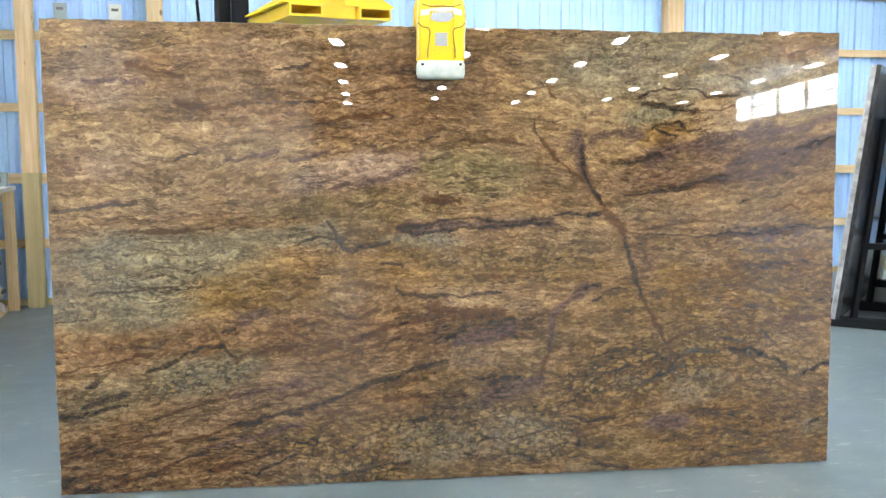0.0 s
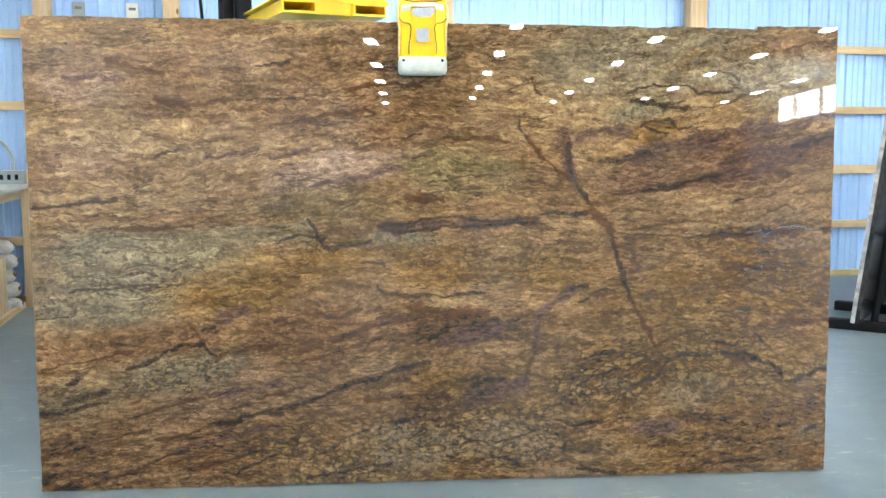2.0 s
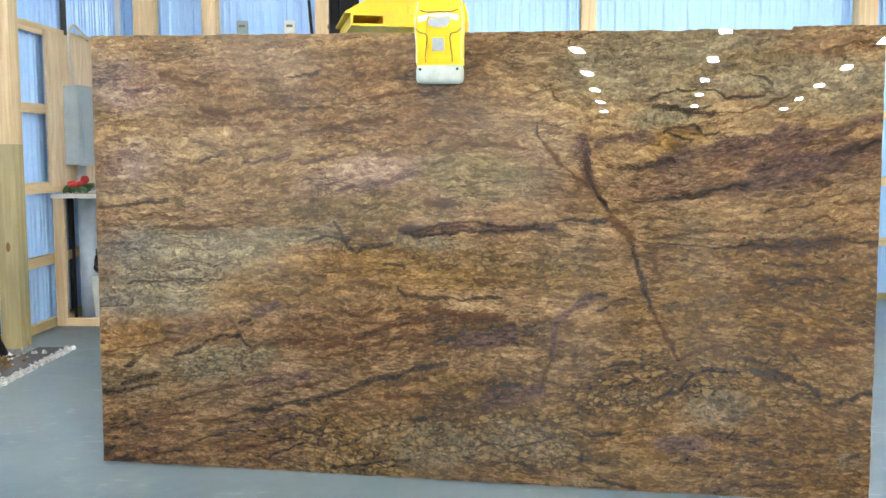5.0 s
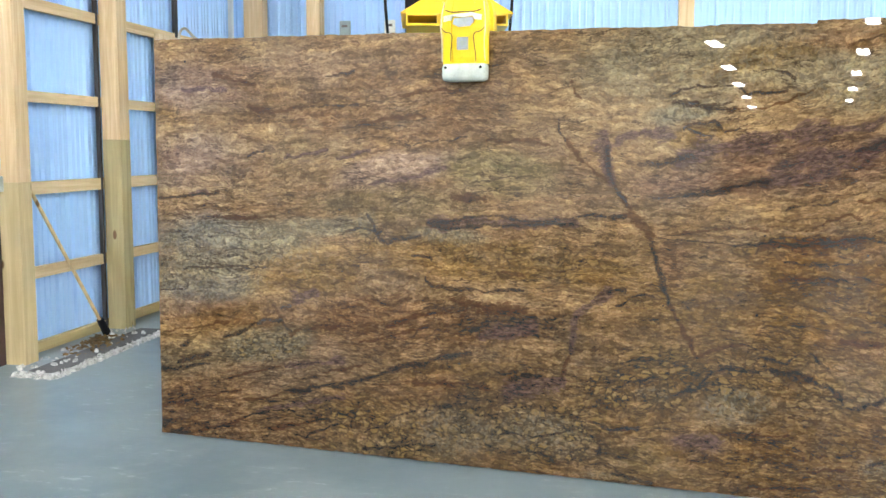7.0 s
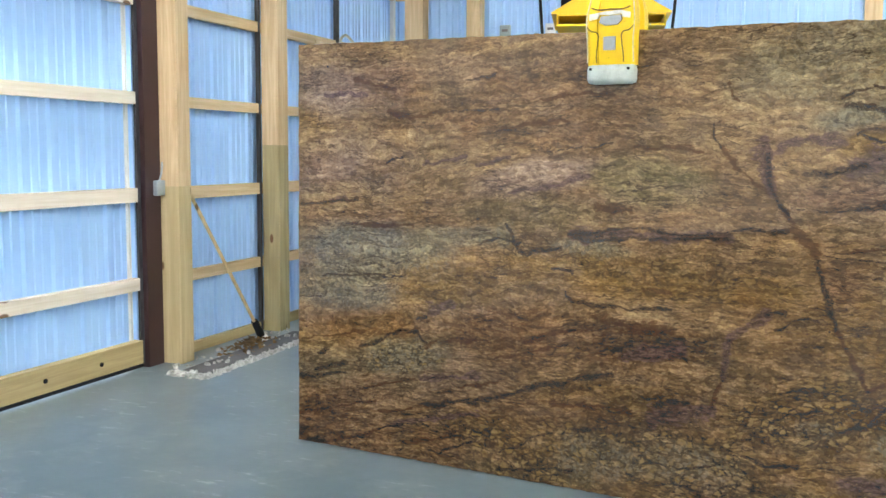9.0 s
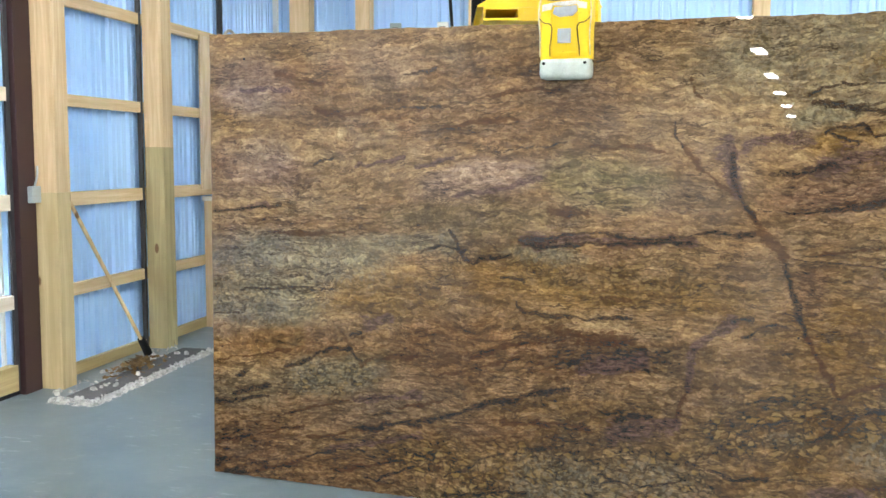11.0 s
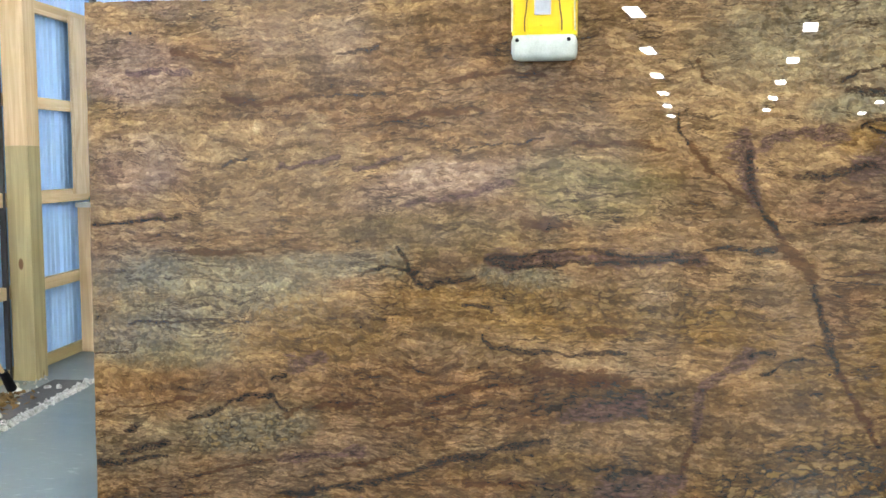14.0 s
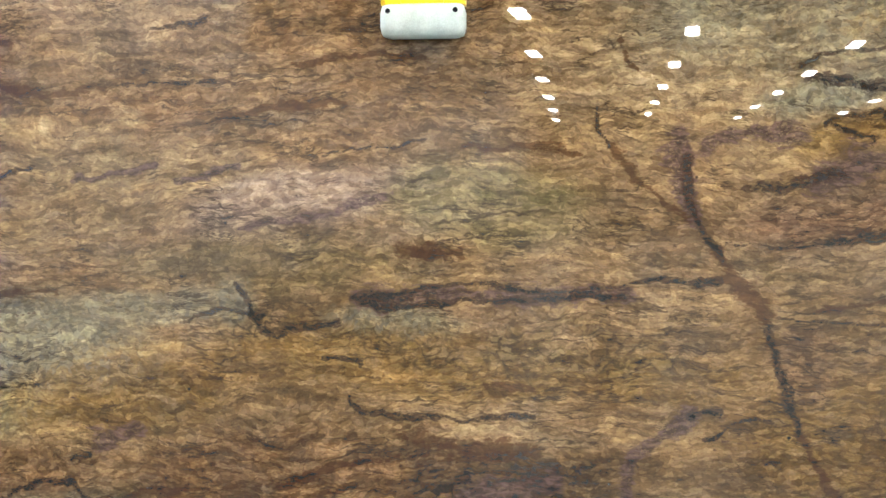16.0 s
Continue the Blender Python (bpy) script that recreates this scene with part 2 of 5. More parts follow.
    # hairline seams along the bedding
    for scale, hi in ((1.7, 0.016), (4.2, 0.020)):
        seam = n.math("ABSOLUTE", n.math("SUBTRACT", n.noise(n.mapping(w, scale=(1, 5.0, 1)), scale, 5, 0.6), 0.5))
        seam = n.math("MULTIPLY", n.span(seam, hi, 0.002), n.span(n.noise(p, scale * 1.6, 2), 0.47, 0.60))
        col = n.mix(n.math("MULTIPLY", seam, 0.70), col, (0.060, 0.034, 0.022))
    pit = n.voronoi(p, 6.0)
    col = n.mix(n.span(pit, 0.040, 0.026, 0.0, 0.85), col, (0.02, 0.013, 0.012))
    deep = n.node("ShaderNodeGamma")
    n.put(deep.inputs[0], col)
    n.put(deep.inputs[1], 1.26)
    return n.done(n.mix(1.0, deep.outputs[0], (STONE * 1.03, STONE, STONE * 0.92), "MULTIPLY"), 0.012, 0.0, IOR=1.6)


def sawn_granite():
    """The unpolished rim of the slab."""
    n = Nodes("sawn_granite_edge")
    c = n.coord()
    a = n.noise(c, 22.0, 6, 0.7)
    b = n.noise(c, 160.0, 3, 0.6)
    col = n.mix(n.span(a, 0.35, 0.68), (0.20, 0.145, 0.085), (0.56, 0.51, 0.43))
    col = n.mix(n.span(b, 0.5, 0.75, 0, 0.6), col, (0.11, 0.08, 0.05))
    n.bump(b, 0.5, 0.004)
    return n.done(col, 0.8)


def concrete():
    n = Nodes("sealed_concrete")
    c = n.coord()
    cloud = n.noise(c, 0.6, 6, 0.6)
    patch = n.noise(n.vmath("ADD", c, (31.0, 7.0, 0.0)), 2.1, 6, 0.62)
    scuff = n.noise(n.mapping(c, rot=(0, 0, 30), scale=(1.0, 3.0, 1.0)), 7.0, 7, 0.7)
    grit = n.noise(c, 110.0, 2, 0.5)
    col = n.mix(n.span(cloud, 0.35, 0.65), (0.082, 0.120, 0.138), (0.130, 0.174, 0.194))
    col = n.mix(n.span(patch, 0.44, 0.60, 0.0, 0.75), col, (0.172, 0.213, 0.226))
    col = n.mix(n.math("MULTIPLY", n.span(scuff, 0.55, 0.66), n.span(patch, 0.46, 0.60, 0.05, 0.6)), col, (0.36, 0.40, 0.40))
    col = n.mix(n.math("MULTIPLY", grit, 0.16), col, (0.09, 0.11, 0.12))
    return n.done(col, n.span(patch, 0.3, 0.7, 0.30, 0.44))


def ribbed_steel():
    n = Nodes("white_ribbed_steel")
    c = n.coord()
    s = n.noise(n.mapping(c, scale=(6, 6, 0.5)), 1.5, 5, 0.6)
    f = n.noise(c, 60, 3, 0.6)
    col = n.mix(n.span(s, 0.3, 0.7), (0.38, 0.62, 0.99), (0.415, 0.655, 0.995))
    col = n.mix(n.math("MULTIPLY", f, 0.08), col, (0.46, 0.66, 0.90))
    return n.done(col, n.span(s, 0.2, 0.8, 0.26, 0.42))


def plywood():
    n = Nodes("plywood")
    c = n.coord()
    g = n.noise(n.mapping(c, scale=(9, 9, 1.1)), 1.4, 6, 0.6, 1.6)
    col = n.mix(n.span(g, 0.3, 0.7), (0.56, 0.42, 0.26), (0.72, 0.60, 0.42))
    col = n.mix(n.span(n.noise(n.mapping(c, scale=(60, 60, 3)), 1, 3), 0.5, 0.8, 0, 0.3), col, (0.42, 0.29, 0.16))
    return n.done(col, 0.6)


def worn_yellow():
    n = Nodes("worn_yellow_paint")
    c = n.coord()
    wear = n.noise(c, 16.0, 8, 0.7)
    dirt = n.noise(c, 5.0, 5, 0.6)
    col = n.mix(n.span(dirt, 0.35, 0.7), (0.90, 0.60, 0.010), (0.96, 0.68, 0.018))
    col = n.mix(n.span(wear, 0.65, 0.69), col, (0.62, 0.58, 0.47))
    col = n.mix(n.span(n.noise(c, 40, 4, 0.7), 0.62, 0.75, 0, 0.6), col, (0.35, 0.2, 0.02))
    return n.done(col, n.span(dirt, 0.3, 0.7, 0.3, 0.48))


def glow(name, color, strength):
    n = Nodes(name)
    return n.done((0.8, 0.8, 0.8), 0.4, Emission_Color=color, Emission_Strength=strength)


SAWN = sawn_granite()
GRANITE, CONCRETE, STEEL_SHEET, PLY, YELLOW = granite(), concrete(), ribbed_steel(), plywood(), worn_yellow()
PINE_V = lumber("pine_upright", (0.72, 0.56, 0.35), (0.52, 0.36, 0.19), 2)
PINE_X = lumber("pine_rail_x", (0.74, 0.58, 0.36), (0.54, 0.38, 0.20), 0)
PINE_Y = lumber("pine_rail_y", (0.74, 0.59, 0.38), (0.54, 0.39, 0.21), 1)
PINE_PALE = lumber("pale_pine_rail", (0.82, 0.75, 0.65), (0.68, 0.58, 0.46), 1)
TREATED = lumber("treated_timber", (0.45, 0.38, 0.20), (0.31, 0.26, 0.13), 2)
TREATED_Y = lumber("treated_skirt", (0.50, 0.41, 0.20), (0.36, 0.28, 0.13), 1)
TREATED_X = lumber("treated_skirt_x", (0.50, 0.41, 0.20), (0.36, 0.28, 0.13), 0)
BROWN = plain("brown_trim", (0.036, 0.016, 0.018), 0.4)
BLACK = plain("black_steel", (0.006, 0.007, 0.009), 0.6)
BLACK.node_tree.nodes["Principled BSDF"].inputs["Specular IOR Level"].default_value = 0.15
DARK = plain("dark_gap", (0.035, 0.035, 0.04), 0.7)
RUBBER = plain("grey_rubber", (0.46, 0.51, 0.47), 0.55, 0, 0.2, 20, 0.2)
GREYSTEEL = plain("grey_painted_steel", (0.22, 0.26, 0.30), 0.4)
PANEL = plain("panel_grey_enamel", (0.27, 0.33, 0.37), 0.38)
WHITE = plain("white_plastic", (0.75, 0.76, 0.76), 0.4)
PAPER = plain("white_paper", (0.66, 0.67, 0.68), 0.85)
BAGFILM = plain("black_bag_film", (0.012, 0.012, 0.014), 0.25, 0, 0.3, 12, 0.8)
SACK = plain("printed_white_sack", (0.62, 0.62, 0.64), 0.55, 0, 0.3, 9, 0.5)
LABELGREY = plain("grey_label", (0.40, 0.42, 0.47), 0.45)
WORNWHITE = plain("scraped_primer", (0.72, 0.70, 0.62), 0.5, 0, 0.3, 30)
CEILING_PAINT = plain("white_ceiling_steel", (0.80, 0.81, 0.82), 0.5, 0, 0.05)
LAMP_GLOW = glow("lamp_diffuser_glow", (1.0, 0.97, 0.92), LAMP_STRENGTH)

# ---- floor, ceiling and far walls ----
WIDE, BEND = -7.6, -6.0  # the hall widens behind the sliding door
U0, U1, V0, V1, ROOF, LAMP_Z = -3.44, 14.10, -56.0, 5.36, 5.30, 5.12
bm = B()
box(bm, U0 - 0.3, U1 + 0.3, V0 - 0.3, V1 + 0.3, -0.15, 0.0)
box(bm, WIDE - 0.3, U0 - 0.3, V0 - 0.3, BEND + 0.3, -0.15, 0.0)
tagged(obj("floor", bm, CONCRETE, BUILDING), "grey sealed concrete floor, cloudy and scuffed", "floor", kind="structure")
bm = B()
box(bm, U0 - 0.3, U1 + 0.3, V0 - 0.3, V1 + 0.3, ROOF, ROOF + 0.1)
box(bm, WIDE - 0.3, U0 - 0.3, V0 - 0.3, BEND + 0.3, ROOF, ROOF + 0.1)
tagged(obj("ceiling", bm, CEILING_PAINT, BUILDING), "white painted steel ceiling", "ceiling", kind="structure")
bm = B()
box(bm, -60, 60, -110, 60, -0.4, -0.16)
tagged(obj("ground", bm, plain("gravel_ground", (0.25, 0.24, 0.22), 0.9), BUILDING), "pale gravel ground outside the hall", "ground", kind="structure")


def sheet_profile(length, period=0.2286):
    """Half-waves of one ribbed sheet: a tall rib at each period and two low ones between."""
    pts, s = [], 0.0
    while s < length - 0.01:
        for ds, h in ((0.0, 0.0), (0.010, 0.022), (0.032, 0.022), (0.042, 0.0), (0.092, 0.0), (0.098, 0.007), (0.112, 0.007), (0.118, 0.0), (0.156, 0.0), (0.162, 0.007), (0.176, 0.007), (0.182, 0.0)):
            if s + ds < length:
                pts.append((s + ds, h))
        s += period
    pts.append((length, 0.0))
    return pts


def siding(parent, along, start, length, plane, sign, z0, z1, name="siding_sheet"):
    """Steel sheets side by side on a wall; along is the axis they follow, sign the way the ribs stand."""
    s, made = start, {}
    while s < start + length - 0.02:
        run = min(0.914, start + length - s)
        key = round(run, 3)
        if key not in made:
            bm = bmesh.new()
            pts = sheet_profile(run)
            front, back = [], []
            for p, h in pts:
                for lst, off in ((front, 0.0), (back, -0.0012)):
                    q = sign * (h + off)
                    lst.append([bm.verts.new((p, q, z) if along == 0 else (q, p, z)) for z in (z0, z1)])
            for lst in (front, back):
                for a, b in zip(lst, lst[1:]):
                    bm.faces.new((a[0], b[0], b[1], a[1]))
            bmesh.ops.recalc_face_normals(bm, faces=bm.faces[:])
            data = bpy.data.meshes.new(name)
            bm.to_mesh(data)
            bm.free()
            data.materials.append(STEEL_SHEET)
            made[key] = data
        ob = new(name, made[key])
        ob.location = (s, plane, 0) if along == 0 else (plane, s, 0)
        ob.parent = parent
        s += 0.914


GIRTS = ((0.52, 0.60), (1.10, 1.19), (1.733, 1.81), (2.36, 2.44), (2.98, 3.06), (3.60, 3.68), (4.22, 4.30), (4.84, 4.92))

# side wall with the posts, the work bench and the sliding door
wall = tagged(empty("wall_west", BUILDING), "white ribbed steel wall on pine girts and posts", "wall", kind="structure")
bm = B()
box(bm, U0 - 0.16, U0 - 0.03, 1.2, V1 + 0.16, -0.1, ROOF)
box(bm, U0 - 0.16, U0 - 0.03, BEND, -2.86, -0.1, ROOF)
box(bm, U0 - 0.03, U0 + 0.03, BEND, -2.905, -0.1, ROOF)
box(bm, WIDE, U0 - 0.16, BEND, BEND + 0.15, -0.1, ROOF)
box(bm, WIDE - 0.15, WIDE, V0, BEND + 0.15, -0.1, ROOF)
box(bm, U0 - 0.16, U0 - 0.03, -3.0, 1.2, 3.75, ROOF)
part("wall_core", bm, CEILING_PAINT, wall)
siding(wall, 1, 1.22, 4.12, U0 - 0.025, 1, 0.0, ROOF - 0.004)
for a, b in GIRTS:
    bm = B()
    box(bm, U0 + 0.004, U0 + 0.044, 1.57, V1 - 0.06, a, b, 0.003)
    part("girt", bm, PINE_Y, wall)
bm = B()
box(bm, U0 + 0.004, U0 + 0.044, 1.57, V1 - 0.06, 0.0, 0.075, 0.004)
part("skirt_board", bm, TREATED_Y, wall)


def post(parent, u0, u1, v0, v1, split, foot=None):
    """A laminated post whose foot is pressure treated."""
    if split:
        bm = B()
        box(bm, u0, u1, v0, v1, 0.0, split, 0.004)
        part("post_foot", bm, foot or TREATED, parent, "greenish pressure-treated post foot")
    bm = B()
    box(bm, u0, u1, v0, v1, split, ROOF - 0.004, 0.004)
    part("post", bm, PINE_V, parent)


UP = U0 + 0.048
post(wall, UP, UP + 0.15, 1.43, 1.57, 1.20, lumber("treated_timber_pale", (0.60, 0.49, 0.28), (0.44, 0.35, 0.18), 2))
post(wall, UP, UP + 0.15, 2.72, 2.87, 1.485)
# two dark strips added to stand for shaded gap lines on the wall
bm = B()
box(bm, UP - 0.03, UP - 0.002, 2.682, 2.712, 0.0, ROOF - 0.01)
part("shade_strip", bm, DARK, wall)
bm = B()
box(bm, UP - 0.03, UP - 0.002, 4.0, 4.06, 0.0, ROOF - 0.01)
part("shade_strip", bm, DARK, wall)

# sliding door
door = tagged(empty("door_1", BUILDING), "large white ribbed steel sliding door with pale timber rails, closed", "door", kind="structure")
siding(door, 1, -2.9, 4.14, U0 - 0.05, 1, 0.05, 3.7, "door_sheet")
for a, b in GIRTS[:6]:
    bm = B()
    box(bm, U0 - 0.02, U0 + 0.035, -2.9, 1.222, a, b + 0.004, 0.003)
    part("door_rail", bm, PINE_PALE, door)
bm = B()
box(bm, U0 - 0.02, U0 + 0.045, -2.9, 1.224, 0.036, 0.19, 0.004)
part("bottom_rail", bm, TREATED_Y, door, "treated bottom rail with bolt heads")
bm = B()
box(bm, U0 - 0.004, U0 + 0.050, -2.9, 1.224, 0.014, 0.034, 0.003)
part("bottom_seal", bm, BLACK, door, "black rubber bottom seal")
for v in (-1.6, -0.9, -0.2, 0.35, 0.82):
    bm = B()
    rod(bm, (U0 + 0.045, v, 0.11), (U0 + 0.053, v, 0.11), 0.014)
    part("bolt_head", bm, BLACK, door)
bm = B()
box(bm, U0 + 0.012, U0 + 0.028, 1.227, 1.262, 0.03, 3.7)
part("edge_seal", bm, DARK, door)
jamb = tagged(empty("door_jamb", BUILDING), "dark brown steel door jamb trim beside the post", "door jamb", kind="structure")
bm = B()
box(bm, U0 - 0.02, UP + 0.012, 1.266, 1.424, 0.0, 3.75, 0.004)
part("jamb_cover", bm, BROWN, jamb)
latch = tagged(empty("door_latch", at(UP + 0.014, 1.385, 1.19)), "small galvanised latch box with a bent wire handle", "latch")
bm = B()
box(bm, 0, 0.035, -0.045, 0.04, -0.05, 0.05, 0.006)
part("latch_box", bm, plain("galvanised", (0.42, 0.5, 0.56), 0.4, 0.6), latch)
cable("latch_wire", [(0.02, 0.0, 0.05), (0.025, 0.02, 0.12), (0.03, 0.015, 0.17)], 0.006, plain("wire", (0.4, 0.47, 0.53), 0.4, 0.7), latch)

# end wall behind the slab
wall = tagged(empty("wall_north", BUILDING), "white ribbed steel end wall on pine girts and posts", "wall", kind="structure")
bm = B()
box(bm, U0, U1, V1 + 0.03, V1 + 0.16, -0.1, ROOF)
part("wall_core", bm, CEILING_PAINT, wall)
siding(wall, 0, U0 + 0.02, U1 - U0 - 0.05, V1 + 0.025, -1, 0.0, ROOF - 0.004)
for a, b in GIRTS:
    bm = B()
    box(bm, U0 + 0.05, U1 - 0.05, V1 - 0.044, V1 - 0.004, a, b, 0.003)
    part("girt", bm, PINE_X, wall)
bm = B()
box(bm, U0 + 0.05, U1 - 0.05, V1 - 0.044, V1 - 0.004, 0.0, 0.06, 0.004)
part("skirt_board", bm, TREATED_X, wall)
for a, b, foot in ((-3.22, -3.02, 1.2), (-2.56, -2.42, 1.2), (-1.47, -1.33, 1.2), (1.04, 1.18, 1.2), (3.60, 3.78, 1.2), (6.40, 6.62, 1.2), (8.96, 9.16, 1.2), (11.5, 11.7, 1.2)):
    post(wall, a, b, V1 - 0.20, V1 - 0.05, foot)

# far walls, behind the camera
wall = tagged(empty("wall_south", BUILDING), "white steel end wall", "wall", kind="structure")
bm = B()
box(bm, WIDE, U1, V0 - 0.15, V0, -0.1, ROOF)
part("wall_core", bm, CEILING_PAINT, wall)
WINDOWS = ((-44.92, -42.30), (-42.12, -38.62), (-38.44, -35.22), (-35.04, -31.62), (-31.44, -28.24))
SILL, RAIL, HEAD = 3.82, 4.42, 5.05
wall = tagged(empty("wall_east", BUILDING), "white steel side wall with a row of high windows", "wall", kind="structure")
bm = B()
cuts = [V0] + [q for w in WINDOWS for q in w] + [V1]
for a, b in zip(cuts[::2], cuts[1::2]):
    box(bm, U1, U1 + 0.15, a, b, -0.1, ROOF)
for a, b in WINDOWS:
    box(bm, U1, U1 + 0.15, a, b, -0.1, SILL)
    box(bm, U1, U1 + 0.15, a, b, HEAD, ROOF)
part("wall_core", bm, CEILING_PAINT, wall)
glass = Nodes("window_glass").done((0.95, 0.97, 0.98), 0.02, Transmission_Weight=1.0, IOR=1.05)
for i, (a, b) in enumerate(WINDOWS):
    win = tagged(empty("window_%d" % (i + 1), BUILDING), "high white-framed window with bright daylight", "window", kind="structure")
    bm = B()
    for q in ((a, a + 0.06), (b - 0.06, b)):
        box(bm, U1 + 0.02, U1 + 0.11, q[0], q[1], SILL, HEAD)
    for q in (SILL, RAIL, HEAD - 0.06):
        box(bm, U1 + 0.025, U1 + 0.105, a + 0.06, b - 0.06, q, q + 0.06)
    part("window_frame", bm, WHITE, win)
    for z0, z1 in ((SILL + 0.06, RAIL), (RAIL + 0.06, HEAD - 0.06)):
        bm = B()
        box(bm, U1 + 0.06, U1 + 0.066, a + 0.06, b - 0.06, z0, z1)
        part("pane", bm, glass, win).visible_shadow = False

bm = B()
box(bm, U1 + 3.0, U1 + 3.1, V0 - 6, -22.0, 0.0, 11.0)
tagged(obj("backdrop", bm, glow("overcast_daylight", (0.93, 0.97, 1.0), 4.0), BUILDING), "bright overcast daylight outside the windows", "sky backdrop", kind="structure")

# ---- ceiling lamps: long rows the length of the hall ----
def high_bay():
    lamp = empty("high_bay_lamp", BUILDING)
    bm = B()
    box(bm, -0.20, 0.20, -0.64, 0.64, 0.0, 0.07, 0.01)
    part("housing", bm, WHITE, lamp)
    bm = B()
    box(bm, -0.145, 0.145, -0.56, 0.56, -0.012, -0.002)
    part("diffuser", bm, LAMP_GLOW, lamp, "bright white diffuser")
    for v in (-0.3, 0.3):
        bm = B()
        rod(bm, (0, v, 0.07), (0, v, ROOF - LAMP_Z - 0.002), 0.006, seg=6)
        part("hanger", bm, GREYSTEEL, lamp)
    return tagged(lamp, "long white ceiling lamp, lit", "lamp", "rows of ceiling lamps")


COLUMNS = ((-3.36, -23.59, 0.57), (0.73, -20.89, 0.43), (4.74, -23.89, 0.39), (9.03, -22.24, 0.33), (12.97, -24.94, 0.18))
first = None
for u0, v0, drift in COLUMNS:
    for row in range(-5, 5):
        v = v0 - 5.775 * row
        u = u0 - drift * max(row, -1)
        if v > 4.9 or u < (-3.1 if v > BEND else WIDE + 0.3):
            continue
        m = at(u, v, LAMP_Z)
        if first is None:
            first = high_bay()
            first.matrix_basis = m
        else:
            copy_thing(first, m)

# ---- the hoisted slab ----
SLAB_H = 1.945
LEAN = Matrix.Rotation(radians(-1.0), 4, "X")
DARK_VEIN, PLUM_VEIN, RUST_VEIN = 0, 1, 2
# stone colours
TAN, CREAM, GOLD, OCHRE = (0.330, 0.218, 0.112), (0.50, 0.375, 0.225), (0.275, 0.162, 0.034), (0.190, 0.097, 0.011)
RUSTY, SIENNA, OLIVE, GREY = (0.215, 0.108, 0.042), (0.105, 0.054, 0.020), (0.262, 0.212, 0.100), (0.320, 0.288, 0.200)
LILAC, PINK = (0.385, 0.282, 0.228), (0.200, 0.112, 0.074)
# veins: kind, half width, and the places they run through (x along the slab, z up it)
UPPER_SEAMS_A = (
    (PLUM_VEIN, 0.0255, (0.577, 1.465), (0.658, 1.502), (0.711, 1.489), (0.769, 1.480)),
    (DARK_VEIN, 0.0138, (0.805, 1.622), (0.875, 1.611), (0.944, 1.595), (1.029, 1.590)),
    (RUST_VEIN, 0.0046, (1.029, 1.588), (1.140, 1.584), (1.230, 1.616), (1.321, 1.650)),
    (DARK_VEIN, 0.0046, (0.770, 1.652), (0.816, 1.675), (0.930, 1.682), (1.033, 1.689), (1.083, 1.652), (1.229, 1.659)),
    (DARK_VEIN, 0.0034, (1.089, 1.743), (1.227, 1.737), (1.264, 1.705)),
    (DARK_VEIN, 0.0081, (0.838, 1.507), (0.877, 1.530), (0.952, 1.542), (0.995, 1.496), (1.084, 1.522)),
    (DARK_VEIN, 0.0046, (0.838, 1.507), (0.901, 1.489), (0.940, 1.478)),
    (DARK_VEIN, 0.0104, (0.660, 1.368), (0.753, 1.366), (0.856, 1.401)),
    (PLUM_VEIN, 0.0324, (0.845, 1.396), (0.971, 1.438), (1.166, 1.453)),
    (PLUM_VEIN, 0.0230, (1.155, 1.457), (1.257, 1.485), (1.360, 1.513)),
)
UPPER_SEAMS_B = (
    (PLUM_VEIN, 0.0172, (1.372, 1.481), (1.486, 1.508), (1.694, 1.568)),
    (PLUM_VEIN, 0.0254, (1.193, 1.346), (1.330, 1.386), (1.490, 1.407), (1.693, 1.474)),
    (DARK_VEIN, 0.0069, (1.489, 1.416), (1.602, 1.453), (1.693, 1.481)),
    (DARK_VEIN, 0.0128, (0.825, 1.236), (0.941, 1.253), (1.044, 1.281), (1.153, 1.295)),
    (DARK_VEIN, 0.0041, (0.616, 1.233), (0.709, 1.224), (0.825, 1.231)),
    (PLUM_VEIN, 0.0150, (1.148, 1.291), (1.263, 1.310), (1.412, 1.335)),
    (DARK_VEIN, 0.0046, (1.244, 1.189), (1.336, 1.210), (1.432, 1.222)),
    (RUST_VEIN, 0.0047, (0.829, 1.082), (0.968, 1.099), (1.061, 1.115), (1.189, 1.104)),
    (RUST_VEIN, 0.0046, (1.316, 1.116), (1.407, 1.152), (1.480, 1.178), (1.526, 1.162)),
    (RUST_VEIN, 0.0058, (1.519, 1.227), (1.611, 1.227), (1.691, 1.241)),
)
VEIN_A = (
    (RUST_VEIN, 0.0081, (0.352, 1.460), (0.409, 1.391), (0.475, 1.344), (0.550, 1.289)),
    (PLUM_VEIN, 0.0220, (0.505, 1.484), (0.517, 1.428), (0.530, 1.368), (0.559, 1.298)),
    (DARK_VEIN, 0.0093, (0.529, 1.428), (0.544, 1.340), (0.573, 1.270), (0.607, 1.196)),
    (RUST_VEIN, 0.0152, (0.593, 1.219), (0.650, 1.139), (0.717, 1.065)),
    (DARK_VEIN, 0.0093, (0.727, 1.036), (0.752, 0.961), (0.777, 0.871), (0.797, 0.795)),
    (RUST_VEIN, 0.0070, (0.805, 0.776), (0.842, 0.693), (0.925, 0.571)),
    (DARK_VEIN, 0.0046, (0.321, 1.560), (0.326, 1.513), (0.345, 1.456)),
    (RUST_VEIN, 0.0058, (0.377, 1.709), (0.389, 1.668), (0.419, 1.640)),
)
